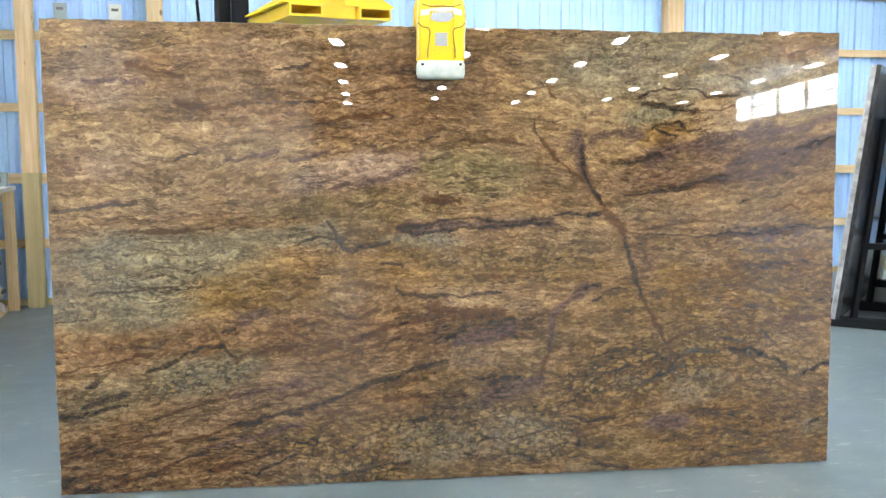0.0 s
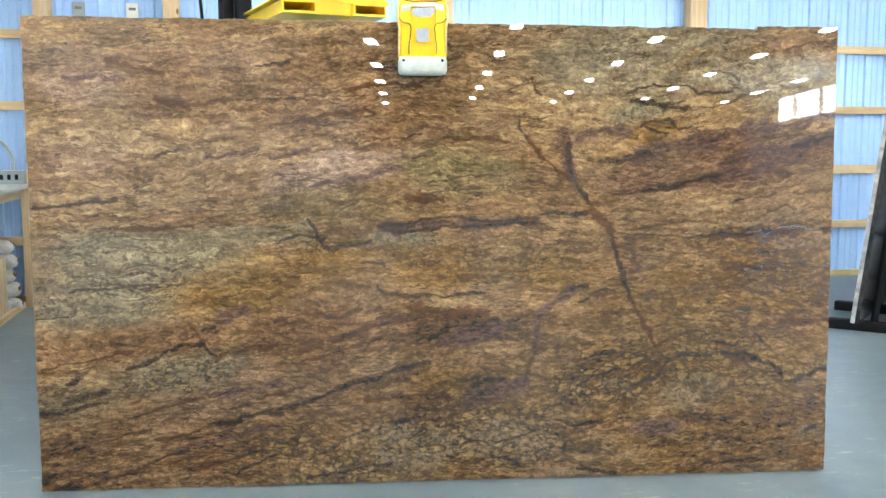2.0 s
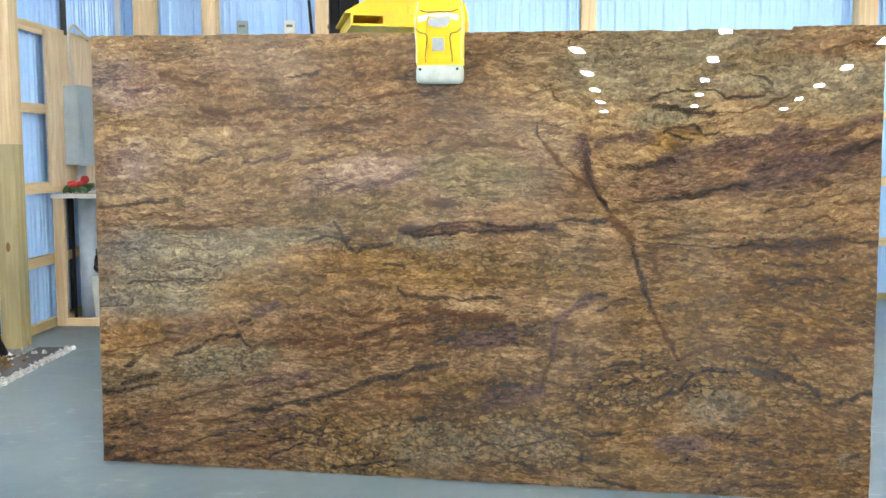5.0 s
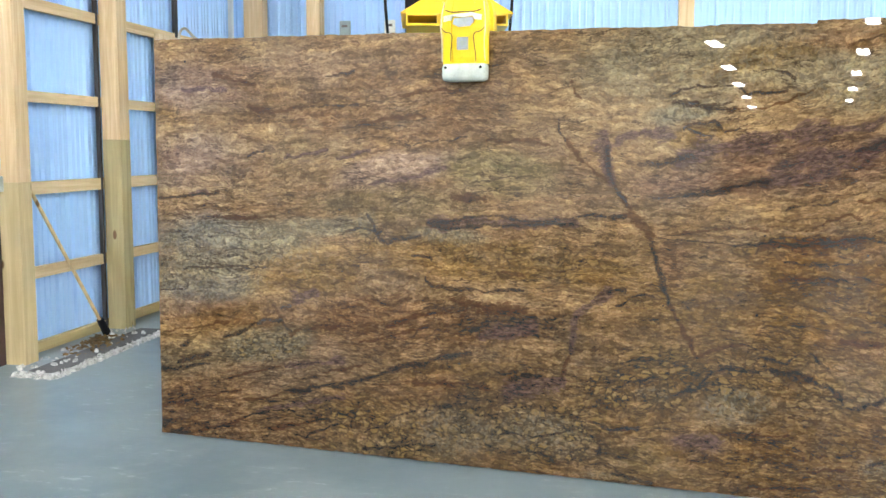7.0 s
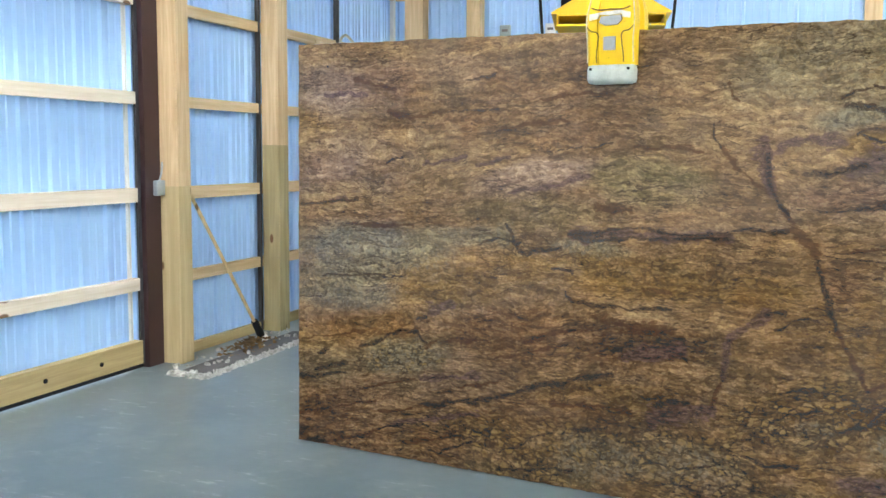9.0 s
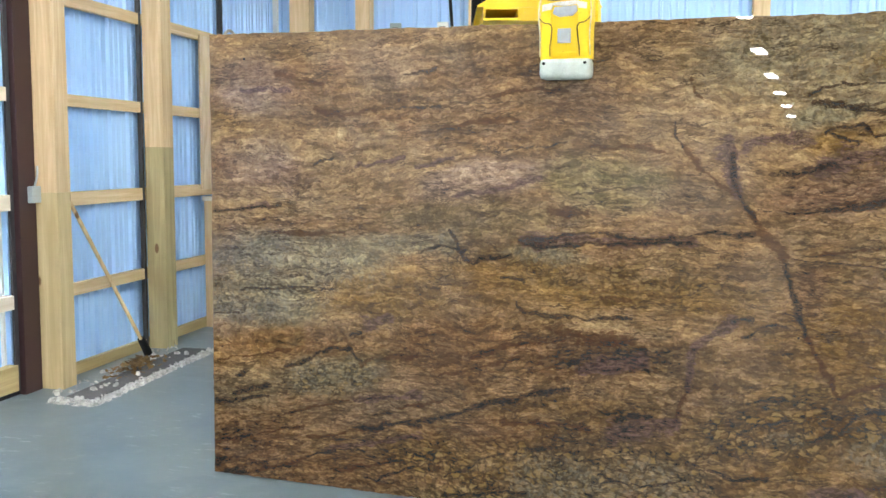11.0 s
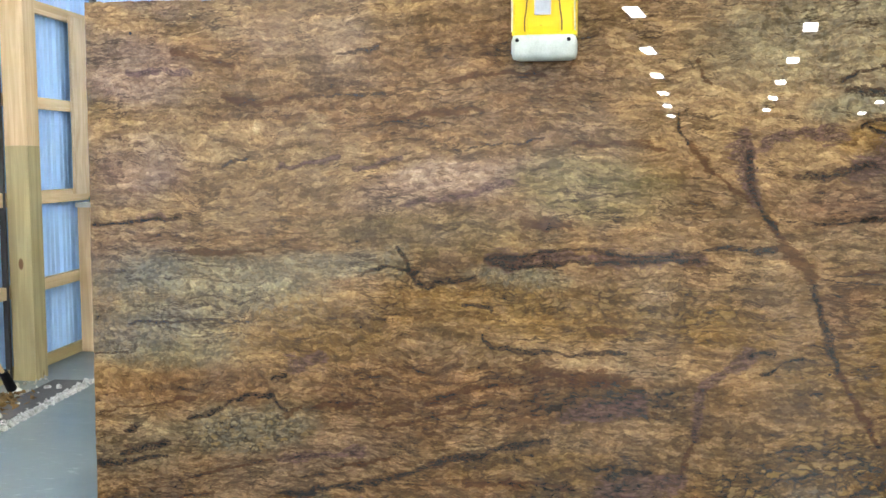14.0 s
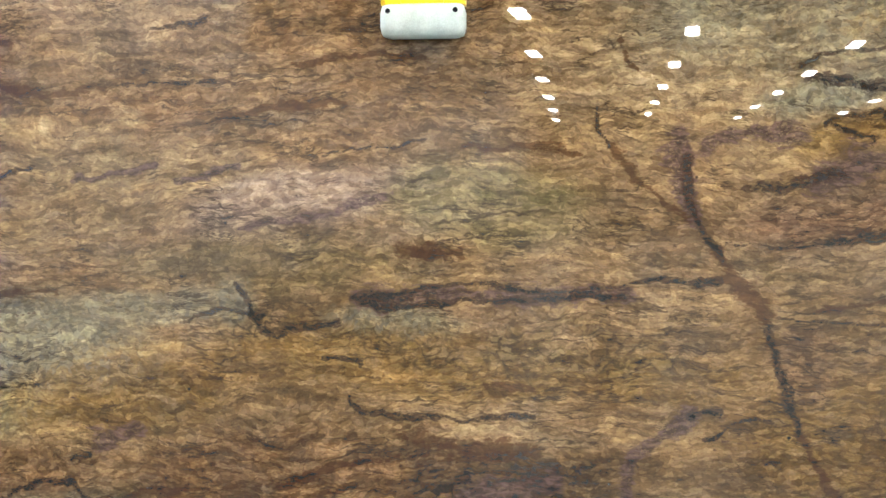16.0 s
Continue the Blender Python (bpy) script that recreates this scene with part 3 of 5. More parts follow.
VEIN_B = (
    (DARK_VEIN, 0.0047, (0.741, 1.058), (0.899, 1.049), (1.063, 1.040), (1.178, 1.060), (1.318, 1.053), (1.525, 1.082), (1.689, 1.064)),
    (RUST_VEIN, 0.0232, (1.167, 1.043), (1.318, 1.053), (1.530, 1.078)),
    (DARK_VEIN, 0.0046, (1.250, 0.978), (1.413, 0.974), (1.533, 0.993)),
    (RUST_VEIN, 0.0047, (1.229, 0.909), (1.415, 0.917), (1.577, 0.923)),
    (DARK_VEIN, 0.0047, (1.258, 0.727), (1.352, 0.725), (1.427, 0.709)),
    (RUST_VEIN, 0.0140, (1.470, 0.673), (1.588, 0.658), (1.692, 0.668)),
    (DARK_VEIN, 0.0041, (0.577, 0.763), (0.670, 0.823), (0.741, 0.819)),
)
MIDDLE_A = (
    (DARK_VEIN, 0.0059, (-0.275, 1.096), (-0.180, 1.112), (-0.062, 1.125), (0.067, 1.137), (0.173, 1.121), (0.255, 1.112), (0.360, 1.129), (0.477, 1.143), (0.599, 1.146)),
    (PLUM_VEIN, 0.0189, (-0.251, 1.098), (-0.062, 1.108), (0.149, 1.109), (0.396, 1.115)),
    (DARK_VEIN, 0.0059, (-0.247, 1.081), (-0.039, 1.089), (0.149, 1.100), (0.384, 1.105)),
    (DARK_VEIN, 0.0071, (-0.564, 1.139), (-0.540, 1.097), (-0.512, 1.045), (-0.489, 1.016), (-0.456, 1.005), (-0.422, 1.024), (-0.365, 1.026), (-0.304, 1.034)),
    (DARK_VEIN, 0.0047, (-0.335, 0.946), (-0.247, 0.941)),
    (DARK_VEIN, 0.0048, (-0.276, 0.851), (-0.252, 0.817), (-0.133, 0.806), (0.009, 0.802), (0.180, 0.813)),
    (RUST_VEIN, 0.0059, (0.056, 0.891), (0.179, 0.880)),
)
MIDDLE_B = (
    (PLUM_VEIN, 0.0277, (-0.911, 0.722), (-0.874, 0.736), (-0.831, 0.751)),
    (DARK_VEIN, 0.0060, (-0.996, 0.665), (-0.952, 0.687)),
    (PLUM_VEIN, 0.0153, (0.548, 0.827), (0.483, 0.774), (0.427, 0.721), (0.401, 0.649), (0.391, 0.553)),
    (RUST_VEIN, 0.0107, (0.391, 0.553), (0.363, 0.480), (0.335, 0.412)),
    (DARK_VEIN, 0.0047, (0.552, 0.827), (0.628, 0.835)),
    (PLUM_VEIN, 0.0299, (0.118, 0.373), (0.214, 0.391), (0.285, 0.406), (0.349, 0.421)),
    (DARK_VEIN, 0.0096, (0.125, 0.419), (0.202, 0.432), (0.264, 0.438)),
    (PLUM_VEIN, 0.0202, (0.228, 0.657), (0.129, 0.632), (0.010, 0.610)),
    (RUST_VEIN, 0.0143, (-0.133, 0.751), (0.009, 0.733), (0.176, 0.724)),
    (RUST_VEIN, 0.0177, (-0.145, 1.209), (-0.086, 1.209), (-0.016, 1.203)),
)
LOWER_LEFT_A = (
    (DARK_VEIN, 0.0109, (-0.700, 0.324), (-0.615, 0.347), (-0.518, 0.377), (-0.421, 0.419), (-0.301, 0.452), (-0.229, 0.482), (-0.133, 0.502), (-0.057, 0.517)),
    (DARK_VEIN, 0.0110, (-1.676, 0.330), (-1.587, 0.340), (-1.489, 0.358), (-1.405, 0.379)),
    (DARK_VEIN, 0.0098, (-1.566, 0.377), (-1.487, 0.403), (-1.394, 0.421)),
    (DARK_VEIN, 0.0085, (-1.549, 0.454), (-1.510, 0.469)),
    (DARK_VEIN, 0.0061, (-1.314, 0.519), (-1.192, 0.554), (-1.130, 0.592), (-1.070, 0.607), (-0.997, 0.607), (-0.957, 0.566)),
    (RUST_VEIN, 0.0097, (-0.962, 0.547), (-0.877, 0.581), (-0.708, 0.602), (-0.631, 0.603)),
    (PLUM_VEIN, 0.0145, (-0.977, 0.390), (-0.855, 0.423), (-0.698, 0.446)),
    (DARK_VEIN, 0.0085, (-0.984, 0.272), (-0.857, 0.295), (-0.736, 0.321), (-0.673, 0.309)),
)
LOWER_LEFT_B = (
    (RUST_VEIN, 0.0049, (-1.200, 0.211), (-1.053, 0.247), (-0.858, 0.288)),
    (PLUM_VEIN, 0.0110, (-1.128, 0.162), (-1.005, 0.200), (-0.883, 0.224), (-0.683, 0.265)),
    (DARK_VEIN, 0.0049, (-1.207, 0.121), (-1.103, 0.162), (-0.956, 0.188)),
    (RUST_VEIN, 0.0061, (-1.449, 0.034), (-1.301, 0.085), (-1.197, 0.119)),
    (DARK_VEIN, 0.0086, (-1.685, 0.056), (-1.616, 0.067)),
    (DARK_VEIN, 0.0099, (-1.618, 0.007), (-1.519, 0.023)),
    (DARK_VEIN, 0.0036, (-1.677, 0.721), (-1.545, 0.741)),
    (DARK_VEIN, 0.0036, (-1.523, 0.843), (-1.305, 0.856), (-1.088, 0.865)),
    (RUST_VEIN, 0.0049, (-1.667, 0.146), (-1.469, 0.198), (-1.223, 0.262)),
    (RUST_VEIN, 0.0049, (-1.344, 0.286), (-1.172, 0.349), (-1.001, 0.387)),
)
LOWER_LEFT_C = (
    (RUST_VEIN, 0.0073, (-0.784, 0.377), (-0.662, 0.403), (-0.566, 0.440)),
    (RUST_VEIN, 0.0060, (-0.613, 0.525), (-0.420, 0.580), (-0.253, 0.625)),
    (RUST_VEIN, 0.0072, (-0.468, 0.623), (-0.276, 0.685), (-0.086, 0.722)),
    (RUST_VEIN, 0.0049, (-1.630, 0.517), (-1.434, 0.555), (-1.288, 0.588)),
    (DARK_VEIN, 0.0049, (-0.886, 0.055), (-0.788, 0.101), (-0.714, 0.131)),
    (RUST_VEIN, 0.0061, (-1.081, 0.078), (-0.909, 0.117), (-0.762, 0.156)),
    (DARK_VEIN, 0.0049, (-0.569, 0.118), (-0.491, 0.146), (-0.418, 0.204), (-0.321, 0.234)),
    (DARK_VEIN, 0.0084, (-0.229, 0.270), (-0.085, 0.286)),
    (DARK_VEIN, 0.0049, (-0.569, 0.034), (-0.375, 0.071), (-0.230, 0.082)),
    (RUST_VEIN, 0.0108, (0.011, 0.372), (-0.133, 0.376), (-0.325, 0.362)),
)
LOWER_RIGHT_A = (
    (DARK_VEIN, 0.0071, (0.583, 0.409), (0.634, 0.448), (0.724, 0.466), (0.781, 0.476)),
    (DARK_VEIN, 0.0071, (0.815, 0.411), (0.914, 0.426), (0.950, 0.485), (0.973, 0.523), (1.034, 0.543), (1.091, 0.532), (1.157, 0.525)),
    (DARK_VEIN, 0.0094, (1.213, 0.540), (1.269, 0.524), (1.316, 0.536), (1.341, 0.502), (1.435, 0.477), (1.489, 0.417)),
    (DARK_VEIN, 0.0176, (1.277, 0.521), (1.336, 0.512)),
    (DARK_VEIN, 0.0047, (1.155, 0.592), (1.263, 0.574), (1.313, 0.613)),
    (DARK_VEIN, 0.0070, (1.522, 0.408), (1.615, 0.442), (1.684, 0.460)),
    (DARK_VEIN, 0.0047, (1.351, 0.613), (1.432, 0.561)),
    (RUST_VEIN, 0.0059, (0.984, 0.272), (1.084, 0.256), (1.160, 0.259), (1.282, 0.280)),
)
LOWER_RIGHT_B = (
    (RUST_VEIN, 0.0048, (1.137, 0.046), (1.279, 0.060), (1.383, 0.068)),
    (RUST_VEIN, 0.0047, (1.297, 0.114), (1.395, 0.144), (1.498, 0.160)),
    (DARK_VEIN, 0.0060, (0.579, 0.042), (0.661, 0.033), (0.747, 0.014)),
    (PLUM_VEIN, 0.0214, (0.848, 0.217), (0.943, 0.218), (1.002, 0.228)),
    (DARK_VEIN, 0.0048, (0.012, 0.110), (0.108, 0.086), (0.204, 0.104), (0.324, 0.079)),
    (DARK_VEIN, 0.0048, (0.059, 0.189), (0.180, 0.166), (0.299, 0.182), (0.395, 0.212)),
    (DARK_VEIN, 0.0060, (0.490, 0.255), (0.585, 0.238), (0.681, 0.252)),
    (DARK_VEIN, 0.0047, (0.628, 0.535), (0.746, 0.555), (0.841, 0.537)),
    (RUST_VEIN, 0.0059, (0.911, 0.566), (0.980, 0.610), (1.097, 0.635)),
    (DARK_VEIN, 0.0082, (1.594, 0.181), (1.652, 0.206), (1.687, 0.225)),
)
UPPER_LEFT_A = (
    (PLUM_VEIN, 0.0108, (-1.473, 1.202), (-1.406, 1.214)),
    (DARK_VEIN, 0.0048, (-1.656, 1.185), (-1.487, 1.197), (-1.331, 1.212)),
    (PLUM_VEIN, 0.0059, (-1.519, 1.706), (-1.401, 1.713), (-1.292, 1.704)),
    (DARK_VEIN, 0.0047, (-0.764, 1.750), (-0.623, 1.773)),
    (PLUM_VEIN, 0.0083, (-0.963, 1.381), (-0.840, 1.402), (-0.759, 1.421)),
    (DARK_VEIN, 0.0059, (-1.172, 1.392), (-1.072, 1.418)),
    (PLUM_VEIN, 0.0059, (-0.698, 1.384), (-0.556, 1.412)),
    (RUST_VEIN, 0.0094, (-1.351, 1.778), (-1.234, 1.743), (-1.141, 1.720)),
    (RUST_VEIN, 0.0106, (-1.167, 1.616), (-1.049, 1.593), (-0.883, 1.621)),
)
UPPER_LEFT_B = (
    (RUST_VEIN, 0.0082, (-0.602, 1.535), (-0.461, 1.559), (-0.273, 1.570)),
    (RUST_VEIN, 0.0070, (-0.413, 1.663), (-0.226, 1.686), (-0.087, 1.674)),
    (PLUM_VEIN, 0.0071, (-0.558, 1.267), (-0.369, 1.295), (-0.192, 1.338)),
    (DARK_VEIN, 0.0035, (-0.860, 1.616), (-0.742, 1.630), (-0.601, 1.621)),
    (DARK_VEIN, 0.0036, (-0.488, 1.054), (-0.607, 1.066), (-0.703, 1.034)),
    (RUST_VEIN, 0.0060, (-1.370, 1.098), (-1.179, 1.094), (-1.035, 1.104)),
    (DARK_VEIN, 0.0035, (-0.368, 1.443), (-0.227, 1.455), (-0.086, 1.478)),
    (RUST_VEIN, 0.0070, (0.007, 1.455), (0.147, 1.465), (0.287, 1.444)),
)
VEINS = (UPPER_SEAMS_A, UPPER_SEAMS_B, VEIN_A, VEIN_B, MIDDLE_A, MIDDLE_B, LOWER_LEFT_A, LOWER_LEFT_B, LOWER_LEFT_C, LOWER_RIGHT_A, LOWER_RIGHT_B, UPPER_LEFT_A, UPPER_LEFT_B)
# tones of the stone, some holding its sheen and shade: colour, middle, half length, half height, slant, share
TONES_ABOVE = (
    # broad pale oval: the bright room's reflection painted into the upper left
    (CREAM, -1.165, 1.686, 0.992, 0.354, 0, 0.35),
    (RUSTY, -1.211, 1.732, 0.283, 0.090, 0, 0.59),
    (RUSTY, -0.931, 1.570, 0.354, 0.130, 4, 0.59),
    (RUSTY, -0.343, 1.640, 0.514, 0.210, 2, 0.59),
    (GOLD, -1.632, 1.534, 0.143, 0.191, 0, 0.65),
    (LILAC, -1.484, 1.709, 0.213, 0.118, 0, 0.72),
    (LILAC, -1.457, 1.405, 0.191, 0.095, 0, 0.52),
    (LILAC, -0.880, 1.824, 0.258, 0.094, -6, 0.39),
    (CREAM, -1.574, 1.487, 0.262, 0.072, 0, 0.45),
    (CREAM, -1.099, 1.453, 0.308, 0.083, 0, 0.39),
)
TONES_MIDDLE = (
    (CREAM, -1.415, 1.228, 0.287, 0.072, 0, 0.45),
    (LILAC, -0.415, 1.337, 0.306, 0.075, 10, 0.98),
    (OLIVE, 0.078, 1.327, 0.269, 0.098, -4, 0.98),
    (OLIVE, -0.464, 1.173, 0.402, 0.083, 0, 0.52),
    (RUSTY, -0.987, 1.123, 0.406, 0.052, 0, 0.39),
    # these two left greys hold painted sheen besides grey stone
    (GREY, -1.254, 0.967, 0.432, 0.132, 0, 0.98),
    (GREY, -1.427, 0.798, 0.338, 0.109, 0, 0.91),
    (GREY, -0.774, 1.065, 0.238, 0.048, 0, 0.78),
    (GREY, -0.157, 1.044, 0.165, 0.043, 0, 0.85),
    (GREY, -0.548, 1.073, 0.062, 0.057, 30, 0.78),
    (GOLD, -0.873, 0.849, 0.312, 0.120, 8, 0.72),
    (GOLD, -0.086, 0.938, 0.544, 0.090, 0, 0.65),
)
TONES_BELOW = (
    (CREAM, 0.128, 0.772, 0.190, 0.033, 0, 0.59),
    (GOLD, 0.480, 0.922, 0.212, 0.066, 0, 0.78),
    (RUSTY, -0.563, 0.683, 0.311, 0.081, 6, 0.91),
    (RUSTY, -0.229, 0.625, 0.573, 0.107, 8, 0.91),
    (RUSTY, -1.311, 0.617, 0.436, 0.063, 4, 0.65),
    (SIENNA, 0.129, 0.652, 0.309, 0.076, 8, 0.78),
    (GOLD, -0.085, 0.408, 0.311, 0.072, 10, 0.72),
    (TAN, 0.626, 0.631, 0.236, 0.177, 0, 0.65),
    (RUSTY, -0.374, 0.307, 0.313, 0.072, 12, 0.59),
    (RUSTY, -1.544, 0.147, 0.295, 0.135, 6, 0.78),
    (GREY, -1.512, 0.395, 0.195, 0.098, 8, 0.59),
    (LILAC, -0.880, 0.388, 0.363, 0.109, 12, 0.45),
)
TONES_FOOT = (
    (GREY, -1.096, 0.484, 0.242, 0.082, 8, 0.91),
    (GOLD, -0.653, 0.194, 0.182, 0.068, 14, 0.78),
    (RUSTY, -1.081, 0.078, 0.489, 0.086, 8, 0.65),
    (GREY, -0.109, 0.150, 0.217, 0.108, 0, 0.85),
    (GREY, 0.251, 0.179, 0.216, 0.096, 0, 0.78),
    (GOLD, -0.399, 0.160, 0.157, 0.073, 0, 0.78),
    (OLIVE, -0.424, 0.035, 0.291, 0.053, 0, 0.65),
    (OCHRE, 0.156, 0.054, 0.193, 0.067, 0, 0.72),
    (OLIVE, 0.921, 0.112, 0.405, 0.083, 0, 0.85),
    (OCHRE, 1.347, 0.154, 0.473, 0.165, 0, 0.98),
    (GOLD, 1.148, 0.515, 0.447, 0.118, 0, 0.65),
    (GOLD, 0.632, 0.317, 0.309, 0.119, 0, 0.45),
)
TONES_RIGHT = (
    (CREAM, 0.930, 1.686, 0.781, 0.275, 4, 0.62),
    (GREY, 0.814, 1.755, 0.459, 0.138, 4, 0.5),
    (GREY, 0.881, 1.823, 0.504, 0.172, 0, 0.65),
    (GREY, 1.456, 1.687, 0.296, 0.125, 0, 0.72),
    (GREY, 0.852, 1.583, 0.150, 0.046, 12, 0.91),
    (GOLD, 1.134, 1.789, 0.251, 0.050, 12, 0.52),
    (GOLD, 0.889, 1.480, 0.115, 0.046, 10, 0.78),
    (RUSTY, 1.473, 1.857, 0.204, 0.036, 0, 0.59),
    (PINK, 1.285, 1.354, 0.530, 0.111, 10, 0.85),
    (PINK, 0.894, 1.283, 0.301, 0.060, 4, 0.72),
    (CREAM, 1.035, 1.190, 0.348, 0.056, 5, 0.3),
    (GOLD, 1.000, 0.766, 0.351, 0.164, -4, 0.78),
    (OCHRE, 1.464, 0.852, 0.372, 0.186, 0, 1),
    (RUSTY, 1.564, 0.650, 0.233, 0.051, -6, 0.78),
)
TONES_PATCHES = (
    (RUSTY, 1.387, 1.051, 0.347, 0.046, 4, 0.78),
    (PINK, 0.813, 0.954, 0.061, 0.105, -10, 0.78),
    (GREY, 1.081, 0.382, 0.137, 0.071, 4, 1),
    (LILAC, 0.931, 0.218, 0.131, 0.047, 0, 1),
    (GREY, 0.737, 0.396, 0.107, 0.033, 6, 0.78),
    (GREY, 1.630, 0.181, 0.066, 0.047, 8, 0.65),
    (GREY, 0.565, 0.022, 0.144, 0.029, -6, 0.65),
    (CREAM, -0.387, 0.177, 0.053, 0.036, 0, 1),
    (CREAM, 0.160, 0.273, 0.048, 0.031, -15, 1),
    (CREAM, -0.826, 1.528, 0.042, 0.024, 0, 0.65),
    (CREAM, -1.051, 1.500, 0.019, 0.021, 0, 1),
    (OCHRE, 1.248, 1.062, 0.371, 0.032, 3, 0.39),
    # falloff of light towards the floor, painted as a darker tone
    (SIENNA, -0.085, 0.138, 2.290, 0.458, 4, 0.52),
    # lower right: deeper golden stone, darkened further for its dimmer light
    (OCHRE, 1.288, 0.540, 0.938, 0.633, 0, 0.38),
)
# ground broken into lumps
BROKEN = (
    (None, 1.171, 0.515, 0.517, 0.129, -4, 1),
    (None, 0.701, 0.415, 0.308, 0.107, 6, 1),
    (None, -0.230, 0.137, 0.628, 0.145, 2, 1),
    (None, 0.251, 0.191, 0.312, 0.144, 0, 1),
    (None, -1.096, 0.484, 0.218, 0.078, 8, 0.91),
    (None, 1.295, 1.051, 0.255, 0.042, 3, 1),
    (None, 0.150, 0.986, 0.471, 0.071, 0, 0.72),
    (None, -0.512, 1.042, 0.119, 0.071, 0, 0.78),
)


def cloud(x, z, scale, seed, octaves=3):
    """Smooth noise of mean 0 over arrays of places."""
    out, amp, total = np.zeros_like(x), 1.0, 0.0
    for k in range(octaves):
        table = np.random.RandomState(seed + k).uniform(-1, 1, (64, 64))
        a, b = x * scale + 17.3 * k + 640, z * scale + 5.1 * k + 640
        i, j = np.floor(a).astype(int), np.floor(b).astype(int)
        s, t = a - i, b - j
        s, t = s * s * (3 - 2 * s), t * t * (3 - 2 * t)
        g = lambda p, q: table[(i + p) % 64, (j + q) % 64]
        out += amp * ((g(0, 0) * (1 - s) + g(1, 0) * s) * (1 - t) + (g(0, 1) * (1 - s) + g(1, 1) * s) * t)
        total += amp
        amp, scale = amp * 0.55, scale * 2.03
    return out / total


def ease(v, a, b):
    t = np.clip((v - a) / (b - a), 0, 1)
    return t * t * (3 - 2 * t)


def patch(x, z, cx, cz, a, b, turn):
    """How far places lie inside a slanted oval with a worn outline: 1 in its heart, 0 outside."""
    c, s = math.cos(radians(turn)), math.sin(radians(turn))
    u, v = (x - cx) * c + (z - cz) * s, (z - cz) * c - (x - cx) * s
    return 1 - ease(np.hypot(u / a, v / b), 0.55, 1.35)


def bedding(x, z):
    """Places measured along and across the layers of the stone."""
    slopes = ((-1.57, 0.17, 0.19), (-0.95, 0.38, 0.22), (-0.23, 0.53, 0.22), (-1.18, 0.86, 0.03), (-1.16, 1.69, 0.02), (0.01, 1.10, 0.02), (0.49, 0.51, 0.10), (1.17, 1.39, 0.20), (1.51, 1.46, 0.24), (1.18, 1.06, 0.04), (1.07, 0.78, -0.03), (1.54, 0.66, -0.10), (1.43, 0.49, -0.14), (1.09, 0.15, 0.05), (0.81, 1.80, 0.10), (0.01, 0.14, 0.05), (-0.6, 1.38, 0.12), (-0.4, 1.80, 0.02), (0.35, 1.72, 0.0), (0.4, 1.35, 0.0))
    total, mean = np.full_like(x, 1e-4), np.zeros_like(x)
    for cx, cz, s in slopes:
        k = np.exp(-(((x - cx) / 0.5) ** 2 + ((z - cz) / 0.26) ** 2))
        total += k
        mean += k * s * (x - cx)
    mean /= total
    return z - mean


def stone_fields(x, z):
    """Tone (with some painted sheen and shade), veins and habit of the stone at every place of its face."""
    wx = x + 0.050 * cloud(x, z, 3.0, 3) + 0.020 * cloud(x, z, 14.0, 31)
    wz = z + 0.030 * cloud(x, z, 4.0, 7) + 0.012 * cloud(x, z, 16.0, 71)
    tone = np.empty(x.shape + (3,))
    tone[:] = TAN
    blot = 0.45 * cloud(x * 0.5, z * 2.2, 5.0, 11, 4)
    for rows in (TONES_ABOVE, TONES_MIDDLE, TONES_BELOW, TONES_FOOT, TONES_RIGHT, TONES_PATCHES):
        for color, cx, cz, a, b, turn, amount in rows:
            f = np.clip(patch(wx, wz, cx, cz, a, b, turn) * (1 + blot), 0, 1) * amount
            tone += f[..., None] * (np.array(color) - tone)
    tone *= (1 + 0.30 * cloud(x * 0.6, z * 1.8, 4.0, 19, 4))[..., None]
    fx = x + 0.016 * cloud(x, z, 20.0, 41) + 0.014 * cloud(x, z, 7.0, 45)
    fz = z + 0.013 * cloud(x, z, 26.0, 43) + 0.008 * cloud(x, z, 9.0, 47)
    veins = np.zeros(x.shape + (3,))
    swell = 1 + 1.1 * cloud(x, z, 9.0, 53)
    for rows in VEINS:
        for kind, half, *line in rows:
            reach = half * 2.2 + 0.02
            for (ax, az), (bx, bz) in zip(line, line[1:]):
                near = (fx > min(ax, bx) - reach) & (fx < max(ax, bx) + reach) & (fz > min(az, bz) - reach) & (fz < max(az, bz) + reach)
                px, pz = fx[near] - ax, fz[near] - az
                dx, dz = bx - ax, bz - az
                t = np.clip((px * dx + pz * dz) / (dx * dx + dz * dz), 0, 1)
                d = np.hypot(px - t * dx, pz - t * dz)
                old = veins[..., kind]
                old[near] = np.maximum(old[near], 1 - 0.5 * d / (half * np.maximum(swell[near], 0.25) + 0.001))
    habit = np.zeros(x.shape + (3,))
    for _, cx, cz, a, b, turn, amount in BROKEN:
        habit[..., 0] = np.maximum(habit[..., 0], amount * np.clip(patch(wx, wz, cx, cz, a, b, turn) * (1 + 1.6 * blot), 0, 1))
    for rows in (TONES_MIDDLE, TONES_FOOT, TONES_RIGHT, TONES_PATCHES):
        for color, cx, cz, a, b, turn, amount in rows:
            if color == GREY:
                habit[..., 1] = np.maximum(habit[..., 1], amount * patch(wx, wz, cx, cz, a, b, turn))
    return tone, np.clip(veins, 0, 1), habit


